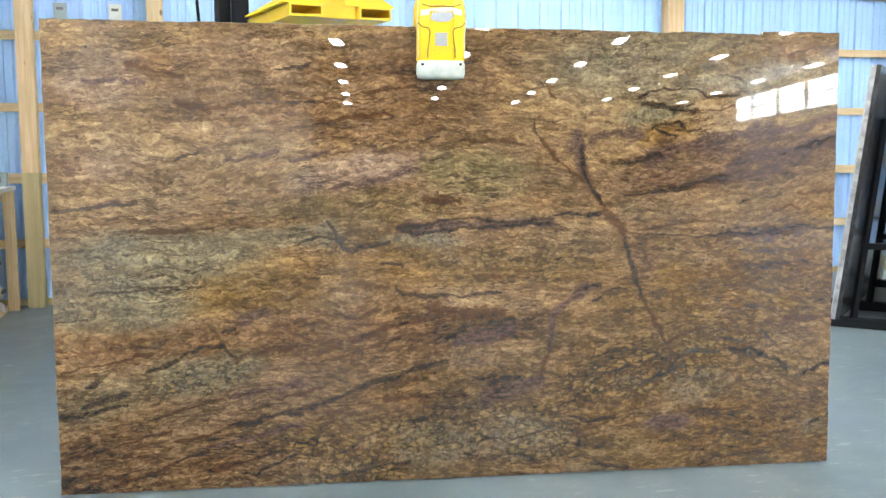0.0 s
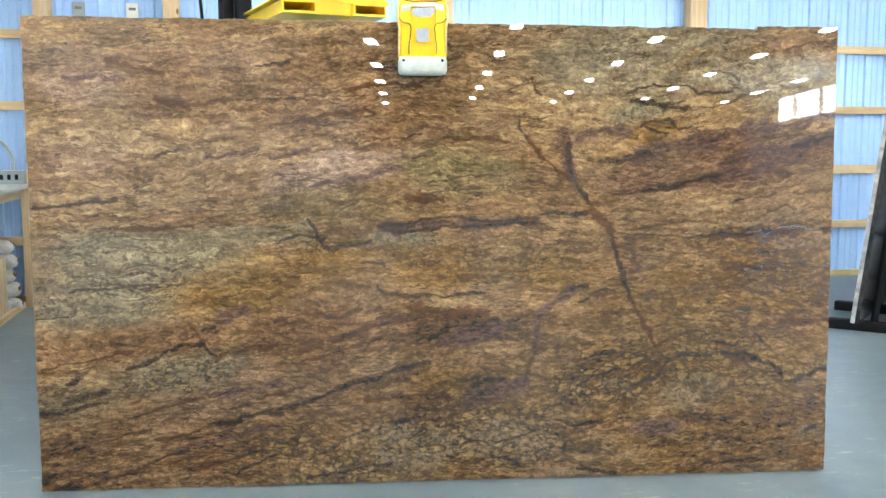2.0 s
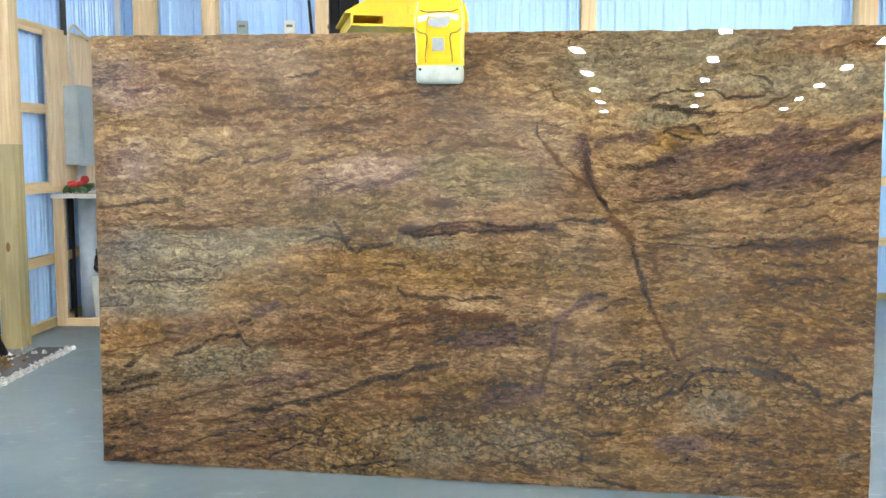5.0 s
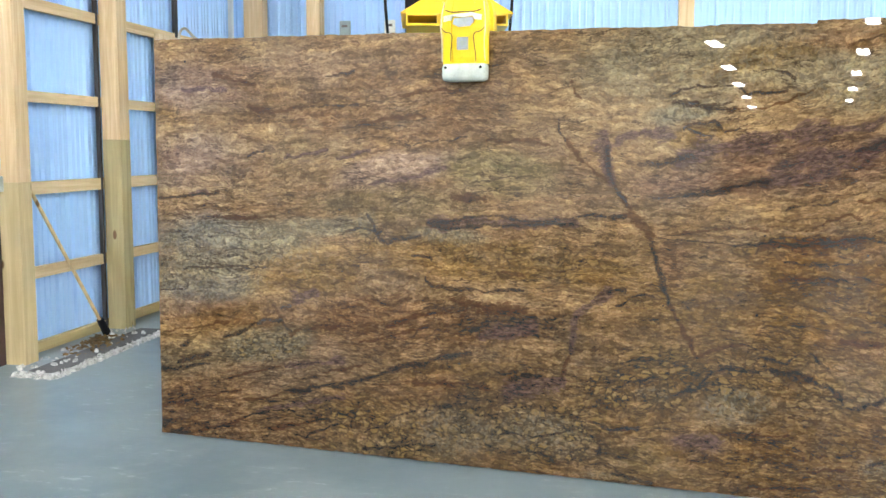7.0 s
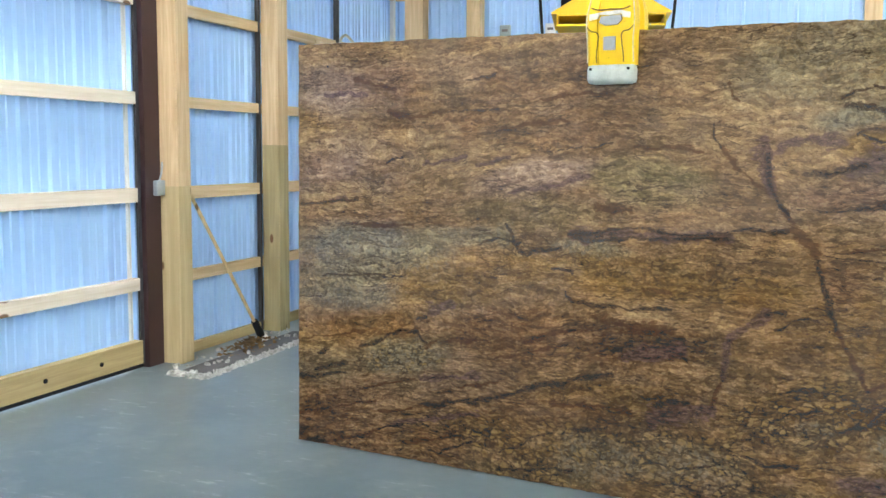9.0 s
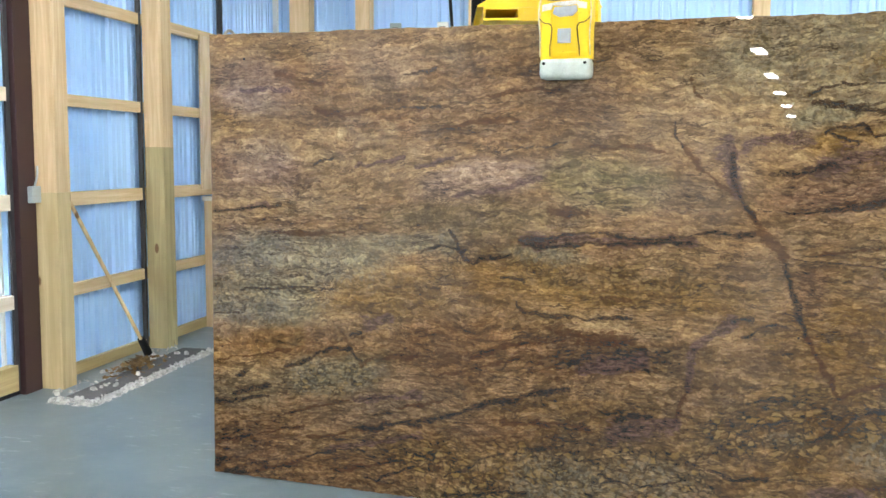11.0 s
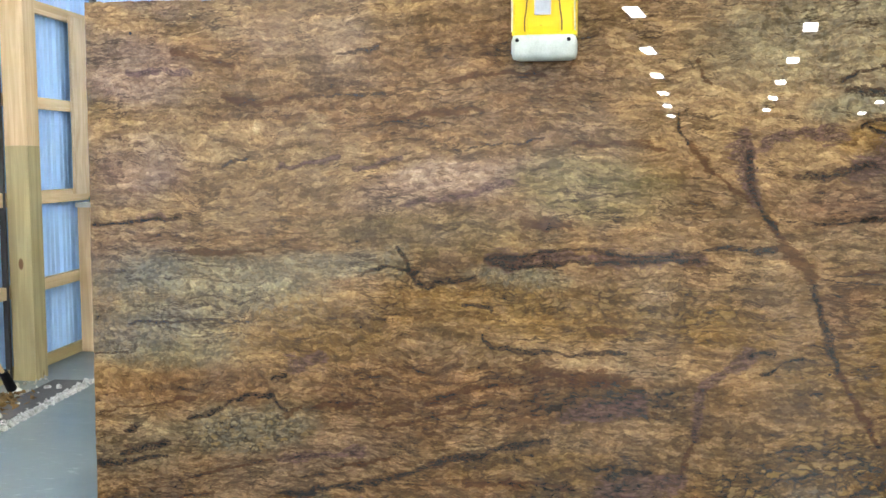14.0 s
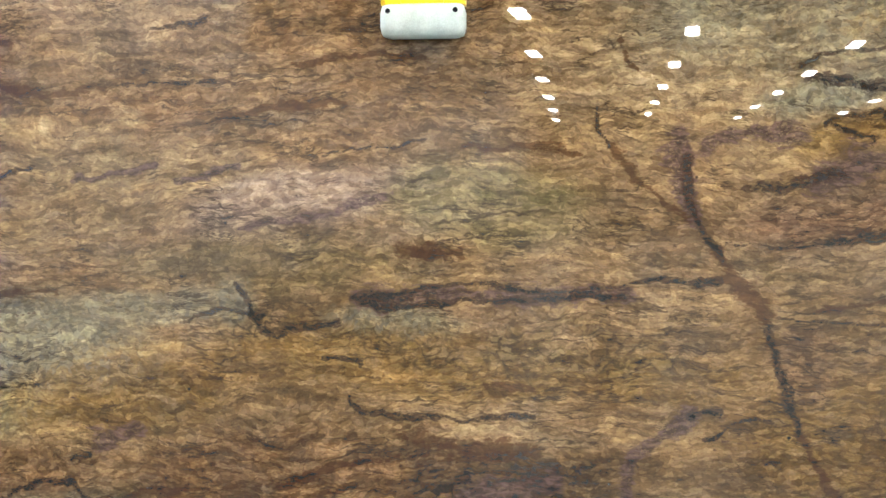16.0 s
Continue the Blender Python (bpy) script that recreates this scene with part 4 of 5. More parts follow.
def granite_slab(columns=670, rows=390):
    """A roughly sawn sheet of stone with chipped edges and a step in its upper edge."""
    s, t = np.meshgrid(np.linspace(0, 1, columns), np.linspace(0, 1, rows), indexing="ij")
    chip = lambda v, k: 0.0042 * cloud(v, v * 0 + k, 9.0, 61, 2) + 0.0030 * cloud(v, v * 0 + k, 42.0, 67, 2)
    x0, z0 = -1.672 + 3.352 * s, SLAB_H * t
    left, right = -1.674 - 0.006 * t + 0.5 * chip(z0, 13.0), 1.682 - 0.006 * t + 0.5 * chip(z0, 5.0)
    low, high = 0.004 + np.abs(chip(x0, 1.0)), 1.949 - (x0 + 1.67) * 0.0105 + chip(x0, 9.0) + 0.012 * (x0 > 1.33)
    x, z = left + (right - left) * s, low + (high - low) * t
    front = np.stack((x, 0 * x, z), -1).reshape(-1, 3)
    idx = np.arange(columns * rows).reshape(columns, rows)
    quads = np.stack((idx[:-1, :-1], idx[1:, :-1], idx[1:, 1:], idx[:-1, 1:]), -1).reshape(-1, 4)
    ring = np.concatenate((idx[:-1, 0], idx[-1, :-1], idx[:0:-1, -1], idx[0, :0:-1]))
    n = len(ring)
    mid = front[ring] + (0, 0.004, 0)
    mid += (front[ring] - (0, 0, SLAB_H / 2)) * 0.0012
    mid[:, 2] = np.maximum(mid[:, 2], 0.002)
    back = front[ring] + (0, 0.03, 0)
    m, b = len(front) + np.arange(n), len(front) + n + np.arange(n)
    nxt = lambda v: np.roll(v, -1)
    rim = np.concatenate((np.stack((ring, m, nxt(m), nxt(ring)), -1), np.stack((m, b, nxt(b), nxt(m)), -1)))
    data = bpy.data.meshes.new("granite_slab")
    faces = quads.tolist() + rim.tolist() + [b.tolist()]
    data.from_pydata(np.concatenate((front, mid, back)).tolist(), [], faces)
    data.materials.append(GRANITE)
    data.materials.append(SAWN)
    data.polygons.foreach_set("material_index", [0] * len(quads) + [1] * (len(rim) + 1))
    tone, veins, habit = stone_fields(x, z)
    bed = np.stack((x, bedding(x, z), 0 * x), -1)
    for name, values in (("tone", tone), ("veins", veins), ("habit", habit), ("bed", bed)):
        flat = np.zeros((len(front) + 2 * n, 3))
        flat[:len(front)] = values.reshape(-1, 3)
        data.attributes.new(name, "FLOAT_VECTOR", "POINT").data.foreach_set("vector", flat.ravel().astype(np.float32))
    ob = new("granite_slab", data)
    ob.matrix_basis = LEAN
    return ob


slab = tagged(granite_slab(), "large polished golden brown granite slab held upright by a lifting clamp", "stone slab")

# ---- lifting clamp on the slab's upper edge ----
CLAMP_X = -0.085
clamp = tagged(empty("lifting_clamp", Matrix.Translation((CLAMP_X, 0.032, 1.715))), "worn yellow slab lifting clamp with grey rubber pads", "lifting clamp")


def arm_shell(sign, y0):
    """One jaw: a plate that bulges away from the stone and narrows upwards."""
    bm = bmesh.new()
    rings = ((0.075, 0.098, 0.055), (0.10, 0.098, 0.062), (0.19, 0.097, 0.070), (0.225, 0.101, 0.074), (0.26, 0.101, 0.072), (0.30, 0.099, 0.064), (0.345, 0.088, 0.05))
    last = None
    for z, hw, d in rings:
        ring = []
        for x, q in ((-hw, 0.0), (-hw, 0.75), (-hw + 0.012, 0.97), (-hw * 0.52, 1.0), (-hw * 0.50, 0.90), (hw * 0.50, 0.90), (hw * 0.52, 1.0), (hw - 0.012, 0.97), (hw, 0.75), (hw, 0.0)):
            ring.append(bm.verts.new((x, y0 + sign * d * q, z)))
        if last:
            for i in range(len(ring)):
                j = (i + 1) % len(ring)
                bm.faces.new((last[i], last[j], ring[j], ring[i]))
        else:
            bm.faces.new(ring)
        last = ring
    bm.faces.new(last)
    bmesh.ops.recalc_face_normals(bm, faces=bm.faces[:])
    return bm


for sign, y0 in ((-1, -0.012), (1, 0.046)):
    jaw = part("jaw", arm_shell(sign, y0), YELLOW, clamp, "yellow painted steel jaw, scraped")
    bm = B()
    ya, yb = sorted((y0 + sign * -0.010, y0 + sign * 0.066))
    box(bm, -0.099, 0.099, ya, yb, 0.0, 0.078, 0.022)
    part("rubber_pad", bm, RUBBER, jaw, "grey moulded rubber pad", True)
    for x in (-0.078, 0.078):
        bm = B()
        rod(bm, (x, y0 + sign * 0.062, 0.058), (x, y0 + sign * 0.070, 0.058), 0.006, seg=8)
        part("screw", bm, BLACK, jaw)
    if sign < 0:
        bm = B()
        box(bm, -0.026, 0.024, y0 - 0.0715, y0 - 0.0655, 0.132, 0.185, 0.001)
        part("label_plate", bm, LABELGREY, jaw, "plain grey label plate")
        bm = B()
        prism(bm, ((-0.045, 0.240), (-0.02, 0.228), (0.03, 0.230), (0.048, 0.248), (0.045, 0.268), (-0.038, 0.264)), 1, y0 - 0.0735, y0 - 0.0655)
        part("label_plate", bm, LABELGREY, jaw)
        bm = B()
        prism(bm, ((-0.086, 0.250), (-0.05, 0.256), (-0.046, 0.272), (0.0, 0.268), (0.047, 0.273), (0.052, 0.258), (0.083, 0.254), (0.084, 0.276), (0.04, 0.286), (-0.03, 0.282), (-0.085, 0.274)), 1, y0 - 0.0745, y0 - 0.0615)
        part("scraped_band", bm, WORNWHITE, jaw, "band scraped to pale primer")
    if sign < 0:
        # dark brown lines along the jaw's grooves
        GROOVE_DARK = plain("dark_groove", (0.16, 0.10, 0.02), 0.7)
        SCRATCHED = plain("scratched_edge", (0.66, 0.58, 0.36), 0.5, 0, 0.35, 40)
        for q in (-1, 1):
            cable("groove", [(q * 0.099, y0 - 0.066, 0.228), (q * 0.078, y0 - 0.0715, 0.208), (q * 0.053, y0 - 0.0715, 0.200), (q * 0.050, y0 - 0.0690, 0.16), (q * 0.056, y0 - 0.0655, 0.115), (q * 0.056, y0 - 0.0600, 0.085)], 0.0022, GROOVE_DARK, jaw)
            cable("worn_edge", [(q * 0.0955, y0 - 0.056, 0.085), (q * 0.0945, y0 - 0.066, 0.17), (q * 0.0985, y0 - 0.068, 0.22), (q * 0.0985, y0 - 0.066, 0.26), (q * 0.088, y0 - 0.052, 0.335)], 0.0028, SCRATCHED, jaw)
            cable("groove", [(q * 0.080, y0 - 0.0640, 0.300), (q * 0.055, y0 - 0.0640, 0.292), (0.0, y0 - 0.0655, 0.292)], 0.0028, GROOVE_DARK, jaw)
bm = B()
box(bm, -0.075, 0.075, -0.055, 0.09, 0.262, 0.33, 0.012)
part("bridge", bm, YELLOW, clamp)
bm = B()
box(bm, -0.014, 0.014, -0.03, 0.065, 0.30, 0.46, 0.006)
part("lift_bar", bm, GREYSTEEL, clamp)
cable("shackle", [(0, -0.01, 0.43), (0, -0.03, 0.50), (0, 0.017, 0.545), (0, 0.065, 0.50), (0, 0.045, 0.43)], 0.011, GREYSTEEL, clamp)

# ---- forklift behind the slab, with a yellow boom on its forks ----
TRUCK = pose(-0.953, 2.416, 0, 0, 0, 20)
boom = tagged(empty("fork_boom", pose(-0.82, 2.05, 0, 0, 0, 20)), "yellow steel boom attachment slid onto the truck's forks", "boom")
for s in (-1, 1):
    bm = B()
    x = s * 0.19
    box(bm, x - 0.09, x + 0.09, -1.02, -0.25, 2.096, 2.108)
    box(bm, x - 0.09, x + 0.09, -1.02, -0.25, 2.150, 2.160)
    box(bm, x - 0.09, x - 0.08, -1.02, -0.25, 2.108, 2.150)
    box(bm, x + 0.08, x + 0.09, -1.02, -0.25, 2.108, 2.150)
    part("fork_pocket", bm, YELLOW, boom, "yellow fork pocket, its opening filled by the black fork")
    bm = B()
    prism(bm, ((s * 0.31, 2.165), (s * 0.31, 2.172), (s * 0.09, 2.30), (s * 0.03, 2.30), (s * 0.03, 2.165)), 1, -0.99, -0.30)
    part("gusset", bm, YELLOW, boom)
bm = B()
box(bm, -0.098, 0.098, -0.98, -0.3, 2.098, 2.30, 0.006)
part("centre_box", bm, YELLOW, boom)
bm = B()
box(bm, -0.06, 0.06, -2.30, -0.9, 2.30, 2.42, 0.008)
part("boom_beam", bm, YELLOW, boom)
bm = B()
rod(bm, (0.0, -2.195, 2.235), (0.0, -2.195, 2.302), 0.014)
part("hook_pin", bm, GREYSTEEL, boom)

truck = tagged(empty("forklift", TRUCK), "dark forklift truck with its mast and forks raised", "forklift")
for s in (-1, 1):
    bm = B()
    box(bm, s * 0.265 - 0.035, s * 0.265 + 0.035, -0.07, 0.07, 0.08, 3.1, 0.004)
    part("outer_mast_rail", bm, BLACK, truck)
    bm = B()
    box(bm, s * 0.20 - 0.026, s * 0.20 + 0.026, -0.06, 0.06, 0.2, 3.3, 0.004)
    part("inner_mast_rail", bm, GREYSTEEL, truck)
    bm = B()
    rod(bm, (s * 0.12, 0.02, 0.3), (s * 0.12, 0.02, 3.2), 0.022)
    part("lift_cylinder", bm, BLACK, truck)
    cable("hose", [(s * 0.39, -0.02, 0.6), (s * 0.40, -0.02, 1.8), (s * 0.39, -0.02, 3.0), (s * 0.28, 0.0, 3.09)], 0.010, BLACK, truck)
    bm = B()
    # blade widened so its black fills the pocket, in place of shade inside
    box(bm, s * 0.19 - 0.072, s * 0.19 + 0.072, -1.0, -0.13, 2.111, 2.148, 0.003)
    box(bm, s * 0.19 - 0.05, s * 0.19 + 0.05, -0.17, -0.13, 2.112, 2.84, 0.003)
    part("fork", bm, BLACK, truck)
    for yy, r in ((0.35, 0.28), (1.75, 0.23)):
        bm = B()
        rod(bm, (s * 0.42, yy, r), (s * 0.58, yy, r), r, seg=28)
        w = part("wheel", bm, plain("tyre", (0.02, 0.02, 0.02), 0.8), truck)
        bm = B()
        rod(bm, (s * 0.575, yy, r), (s * 0.585, yy, r), r * 0.55, seg=20)
        part("rim", bm, GREYSTEEL, w)
    for yy in (0.5, 1.7):
        bm = B()
        rod(bm, (s * 0.45, yy, 1.0), (s * 0.42, yy + (0.15 if yy < 1 else -0.05), 2.1), 0.03)
        part("guard_post", bm, BLACK, truck)
for z in (0.35, 1.5, 2.98):
    bm = B()
    box(bm, -0.28, 0.28, 0.06, 0.09, z, z + 0.09, 0.003)
    part("mast_tie", bm, BLACK, truck)
for z in (2.46, 2.74):
    bm = B()
    box(bm, -0.42, 0.42, -0.128, -0.085, z, z + 0.09, 0.003)
    part("carriage_bar", bm, BLACK, truck)
bm = B()
prism(bm, ((0.2, 0.25), (0.2, 0.75), (0.6, 0.8), (0.62, 0.95), (1.9, 1.05), (2.15, 0.9), (2.15, 0.3), (2.0, 0.2)), 0, -0.45, 0.45)
part("body", bm, YELLOW, truck)
bm = B()
box(bm, -0.25, 0.25, 0.95, 1.45, 1.0, 1.14, 0.03)
box(bm, -0.25, 0.25, 1.35, 1.5, 1.1, 1.55, 0.03)
part("seat", bm, BLACK, truck)
bm = B()
for i in range(7):
    box(bm, -0.44, 0.44, 0.62 + i * 0.17, 0.66 + i * 0.17, 2.08, 2.11)
box(bm, -0.46, -0.42, 0.6, 1.72, 2.075, 2.115)
box(bm, 0.42, 0.46, 0.6, 1.72, 2.075, 2.115)
part("overhead_guard", bm, BLACK, truck)

# ---- work bench, electrical board and what lies there ----
bench = tagged(empty("work_bench", BUILDING), "open-fronted pine work bench against the wall", "bench")
bm = B()
box(bm, UP + 0.005, -2.61, 3.60, 5.14, 1.055, 1.09, 0.004)
part("benchtop", bm, plain("grey_benchtop", (0.5, 0.5, 0.46), 0.5), bench)
for v in (3.64, 5.05):
    for u in (-3.345, -2.755 if v < 4 else -2.66):
        bm = B()
        box(bm, u - 0.045, u + 0.045, v, v + 0.04, 0.0, 1.054, 0.003)
        part("leg", bm, PINE_V, bench)
bm = B()
box(bm, -3.30, -2.81, 3.642, 3.68, 0.0, 0.065, 0.003)
part("bottom_board", bm, PINE_X, bench)
bm = B()
box(bm, -2.745, -2.707, 3.68, 5.05, 0.96, 1.054, 0.003)
part("apron", bm, PINE_Y, bench)
bm = B()
box(bm, -2.745, -2.707, 3.68, 5.05, 0.0, 0.05, 0.003)
part("bottom_board", bm, PINE_Y, bench)
bm = B()
box(bm, UP + 0.005, UP + 0.045, 4.34, 4.42, 0.0, 1.054, 0.003)
part("back_stud", bm, PINE_V, bench)

board = tagged(empty("mounting_board", BUILDING), "pale plywood mounting board fixed to the girts", "plywood board")
bm = B()
box(bm, UP - 0.003, UP + 0.016, 3.60, 4.72, 1.15, 2.40, 0.002)
part("sheet", bm, PLY, board)
ebox = tagged(empty("electrical_panel", at(UP + 0.018, 4.08, 1.32)), "grey steel electrical panel with a closed cover", "electrical panel")
bm = B()
box(bm, 0, 0.115, -0.19, 0.19, 0.0, 0.66, 0.004)
part("cabinet", bm, PANEL, ebox)
bm = B()
box(bm, 0.117, 0.128, -0.195, 0.195, -0.005, 0.665, 0.003)
cover = part("cover", bm, PANEL, ebox)
bm = B()
box(bm, 0.13, 0.136, -0.13, 0.15, 0.05, 0.61, 0.003)
lid = part("cover_door", bm, PANEL, ebox)
bm = B()
box(bm, 0.137, 0.143, 0.105, 0.14, 0.31, 0.35, 0.002)
part("latch", bm, BLACK, lid, "small black latch")
bm = B()
box(bm, 0.03, 0.07, 0.196, 0.215, 0.04, 0.13, 0.004)
part("side_switch", bm, BLACK, ebox)
cable("feed_cable", [(UP + 0.05, 4.05, 1.985), (UP + 0.05, 4.0, 2.15), (UP + 0.04, 3.98, 2.34), (UP + 0.05, 4.02, 2.47), (UP + 0.05, 4.3, 2.43), (UP + 0.03, 4.9, 2.39)], 0.012, plain("grey_cable", (0.4, 0.4, 0.38), 0.5), m=BUILDING)
tagged(bpy.data.objects["feed_cable"], "grey cable looped up from the electrical panel", "cable")
bm = B()
rod(bm, (UP + 0.075, 4.08, 1.092), (UP + 0.075, 4.08, 1.318), 0.038, seg=18)
tagged(obj("conduit", bm, plain("grey_pipe", (0.45, 0.5, 0.55), 0.4), BUILDING, True), "grey plastic conduit under the electrical panel", "conduit")
bm = B()
rod(bm, (UP + 0.16, 3.98, 0.0), (UP + 0.16, 3.98, 1.05), 0.085, seg=24)
tagged(obj("tall_tube", bm, plain("pale_blue_tube", (0.5, 0.58, 0.68), 0.4), BUILDING, True), "tall pale blue-grey tube standing under the bench", "tube")


def lathe(rows, seg=20, m=None):
    """A round body from (radius, height) rows."""
    bm = bmesh.new()
    rings = [[bm.verts.new((r * math.cos(2 * math.pi * i / seg), r * math.sin(2 * math.pi * i / seg), z)) for i in range(seg)] for r, z in rows]
    for a, b in zip(rings, rings[1:]):
        for i in range(seg):
            bm.faces.new((a[i], a[(i + 1) % seg], b[(i + 1) % seg], b[i]))
    bm.faces.new(list(reversed(rings[0])))
    bm.faces.new(rings[-1])
    bmesh.ops.recalc_face_normals(bm, faces=bm.faces[:])
    return bm


TOP = 1.09
roll = tagged(empty("paper_towel_roll", at(-3.06, 3.86, TOP + 0.058, 58)), "white paper towel roll lying on the bench", "paper towel")
bm = B()
rod(bm, (-0.02, 0, 0), (0.24, 0, 0), 0.058, seg=28)
part("paper", bm, PAPER, roll, smooth=False)
# near-black disc on the roll's end, where its core is
bm = B()
rod(bm, (-0.023, 0, 0), (-0.018, 0, 0), 0.02, seg=16)
part("core", bm, plain("dark_core", (0.05, 0.035, 0.025), 0.8), roll, "dark core disc")
bottle = tagged(empty("water_bottle", at(-2.855, 3.80, TOP)), "clear plastic water bottle with a blue label", "bottle")
part("shell", lathe(((0.030, 0), (0.033, 0.01), (0.033, 0.13), (0.028, 0.155), (0.013, 0.185), (0.013, 0.2))), plain("clear_plastic", (0.62, 0.68, 0.74), 0.15), bottle, smooth=True)
part("label", lathe(((0.0335, 0.06), (0.0335, 0.115))), plain("blue_label", (0.02, 0.05, 0.22), 0.4), bottle, smooth=True)
part("cap", lathe(((0.015, 0.2), (0.015, 0.218))), WHITE, bottle)
bottle = tagged(empty("soda_bottle", at(-2.775, 3.93, TOP)), "dark soda bottle with a red label and red cap", "bottle")
part("shell", lathe(((0.034, 0), (0.037, 0.012), (0.037, 0.12), (0.031, 0.15), (0.013, 0.205), (0.013, 0.218))), plain("cola", (0.03, 0.012, 0.01), 0.12), bottle, smooth=True)
part("label", lathe(((0.0375, 0.05), (0.0375, 0.115))), plain("red_label", (0.55, 0.03, 0.03), 0.4), bottle, smooth=True)
part("cap", lathe(((0.015, 0.218), (0.015, 0.236))), plain("red_cap", (0.5, 0.03, 0.03), 0.4), bottle)
jar = tagged(empty("black_jar", at(-2.745, 3.80, TOP)), "small squat black jar", "jar")
part("body", lathe(((0.035, 0), (0.038, 0.01), (0.038, 0.055), (0.034, 0.06))), BLACK, jar, smooth=True)
part("lid", lathe(((0.037, 0.061), (0.037, 0.078))), BLACK, jar)
cup = tagged(empty("clear_cup", at(-2.90, 3.70, TOP)), "small clear plastic cup", "cup")
part("shell", lathe(((0.028, 0), (0.034, 0.07), (0.032, 0.07), (0.026, 0.004))), plain("clear_cup", (0.6, 0.66, 0.7), 0.2), cup, smooth=True)

LEAF = plain("dark_leaf", (0.03, 0.085, 0.03), 0.5)
PETAL = plain("red_petal", (0.42, 0.012, 0.02), 0.55)
rng = random.Random(4)


def artificial_flowers(u, v, spread, heads):
    ob = tagged(empty("artificial_flowers", at(u, v, TOP)), "bunch of red artificial flowers with dark leaves", "flowers")
    for _ in range(heads):
        c = Vector((rng.uniform(-0.06, 0.06), rng.uniform(-spread, spread), rng.uniform(0.045, 0.12)))
        bm = bmesh.new()
        for k in range(22):
            d = Vector((rng.gauss(0, 1), rng.gauss(0, 1), rng.gauss(0, 1))).normalized()
            m = Matrix.Translation(c + d * 0.026) @ d.to_track_quat("Z", "Y").to_matrix().to_4x4() @ Matrix.Diagonal((0.026, 0.019, 0.007, 1))
            bmesh.ops.create_icosphere(bm, subdivisions=1, radius=1, matrix=m)
        part("flower_head", bm, PETAL, ob, smooth=True)
    for _ in range(16):
        c = Vector((rng.uniform(-0.07, 0.09), rng.uniform(-spread - 0.05, spread + 0.05), rng.uniform(0.012, 0.07)))
        bm = bmesh.new()
        m = Matrix.Translation(c) @ Euler((rng.uniform(-1, 1), rng.uniform(-1, 1), rng.uniform(0, 6))).to_matrix().to_4x4()
        prism(bm, [(-0.05, 0), (-0.02, 0.02), (0.02, 0.018), (0.055, 0), (0.02, -0.02), (-0.02, -0.018)], 2, 0, 0.002)
        bmesh.ops.transform(bm, matrix=m, verts=bm.verts[:])
        lift = min(q.co.z for q in bm.verts)
        if lift < 0.001:
            bmesh.ops.translate(bm, verts=bm.verts[:], vec=(0, 0, 0.001 - lift))
        part("leaf", bm, LEAF, ob)
    return ob


artificial_flowers(-3.20, 3.72, 0.08, 4)
artificial_flowers(-3.20, 4.42, 0.14, 4)

strip = tagged(empty("outlet_box", at(-2.76, 4.95, TOP)), "grey steel outlet box with three dark sockets", "outlet box")
bm = B()
box(bm, -0.12, 0.12, -0.05, 0.05, 0.0, 0.12, 0.006)
part("case", bm, PANEL, strip)
for x in (-0.06, 0.0, 0.06):
    bm = B()
    box(bm, x - 0.014, x + 0.014, -0.056, -0.0505, 0.04, 0.085, 0.002)
    part("socket", bm, BLACK, strip)
cable("wall_cable", [(-2.74, 4.98, TOP + 0.1), (-2.78, 5.08, TOP + 0.28), (-3.02, 5.2, TOP + 0.42), (-3.25, 5.24, TOP + 0.46)], 0.012, plain("pale_cable", (0.36, 0.42, 0.47), 0.5), m=BUILDING)
tagged(bpy.data.objects["wall_cable"], "grey cable rising from the outlet box to the wall", "cable")

bin_ = tagged(empty("waste_bin", at(-2.96, 3.90, 0.0)), "white plastic waste bin with a black liner", "waste bin")
bm = B()
prism(bm, ((-0.145, 0.0), (0.145, 0.0), (0.175, 0.40), (-0.175, 0.40)), 1, -0.16, 0.16)
part("tub", bm, plain("grey_white_plastic", (0.42, 0.43, 0.40), 0.5), bin_)


def lump(sx, sy, sz, seed, rough=0.12, sub=4):
    """A slack, creased bag."""
    bm = bmesh.new()
    bmesh.ops.create_icosphere(bm, subdivisions=sub, radius=1)
    for q in bm.verts:
        d = q.co.normalized()
        k = 1 + rough * noise.noise(d * 1.7 + Vector((seed, 0, 0))) + rough * 0.5 * noise.noise(d * 5 + Vector((0, seed, 0)))
        s = [math.copysign(abs(c) ** 0.62, c) for c in d]
        q.co = Vector((s[0] * sx * k, s[1] * sy * k, s[2] * sz * k))
    low = min(q.co.z for q in bm.verts)
    for q in bm.verts:
        q.co.z = max(q.co.z - low, 0.012) - 0.012
    return bm


bm = lump(0.19, 0.175, 0.13, 3, 0.2)
bmesh.ops.translate(bm, verts=bm.verts[:], vec=(0, 0, 0.402))
part("liner", bm, BAGFILM, bin_, "crumpled black liner", True)
PRINT = plain("faded_print", (0.14, 0.12, 0.13), 0.6)


def sack(u, v, z, rz, seed, size=(0.2, 0.3, 0.07)):
    ob = tagged(empty("sack", at(u, v, z, rz)), "slack white printed sack under the bench", "sack", "sacks under the bench")
    part("bag", lump(*size, seed), SACK, ob, smooth=True)
    bm = B()
    for i in range(3):
        box(bm, -size[0] * 0.35 + i * 0.05, -size[0] * 0.35 + i * 0.05 + 0.03, -size[1] * 1.03, -size[1] * 0.9, size[2] * 0.8, size[2] * 1.3)
    part("print", bm, PRINT, ob, "dark unreadable print bars")
    return ob


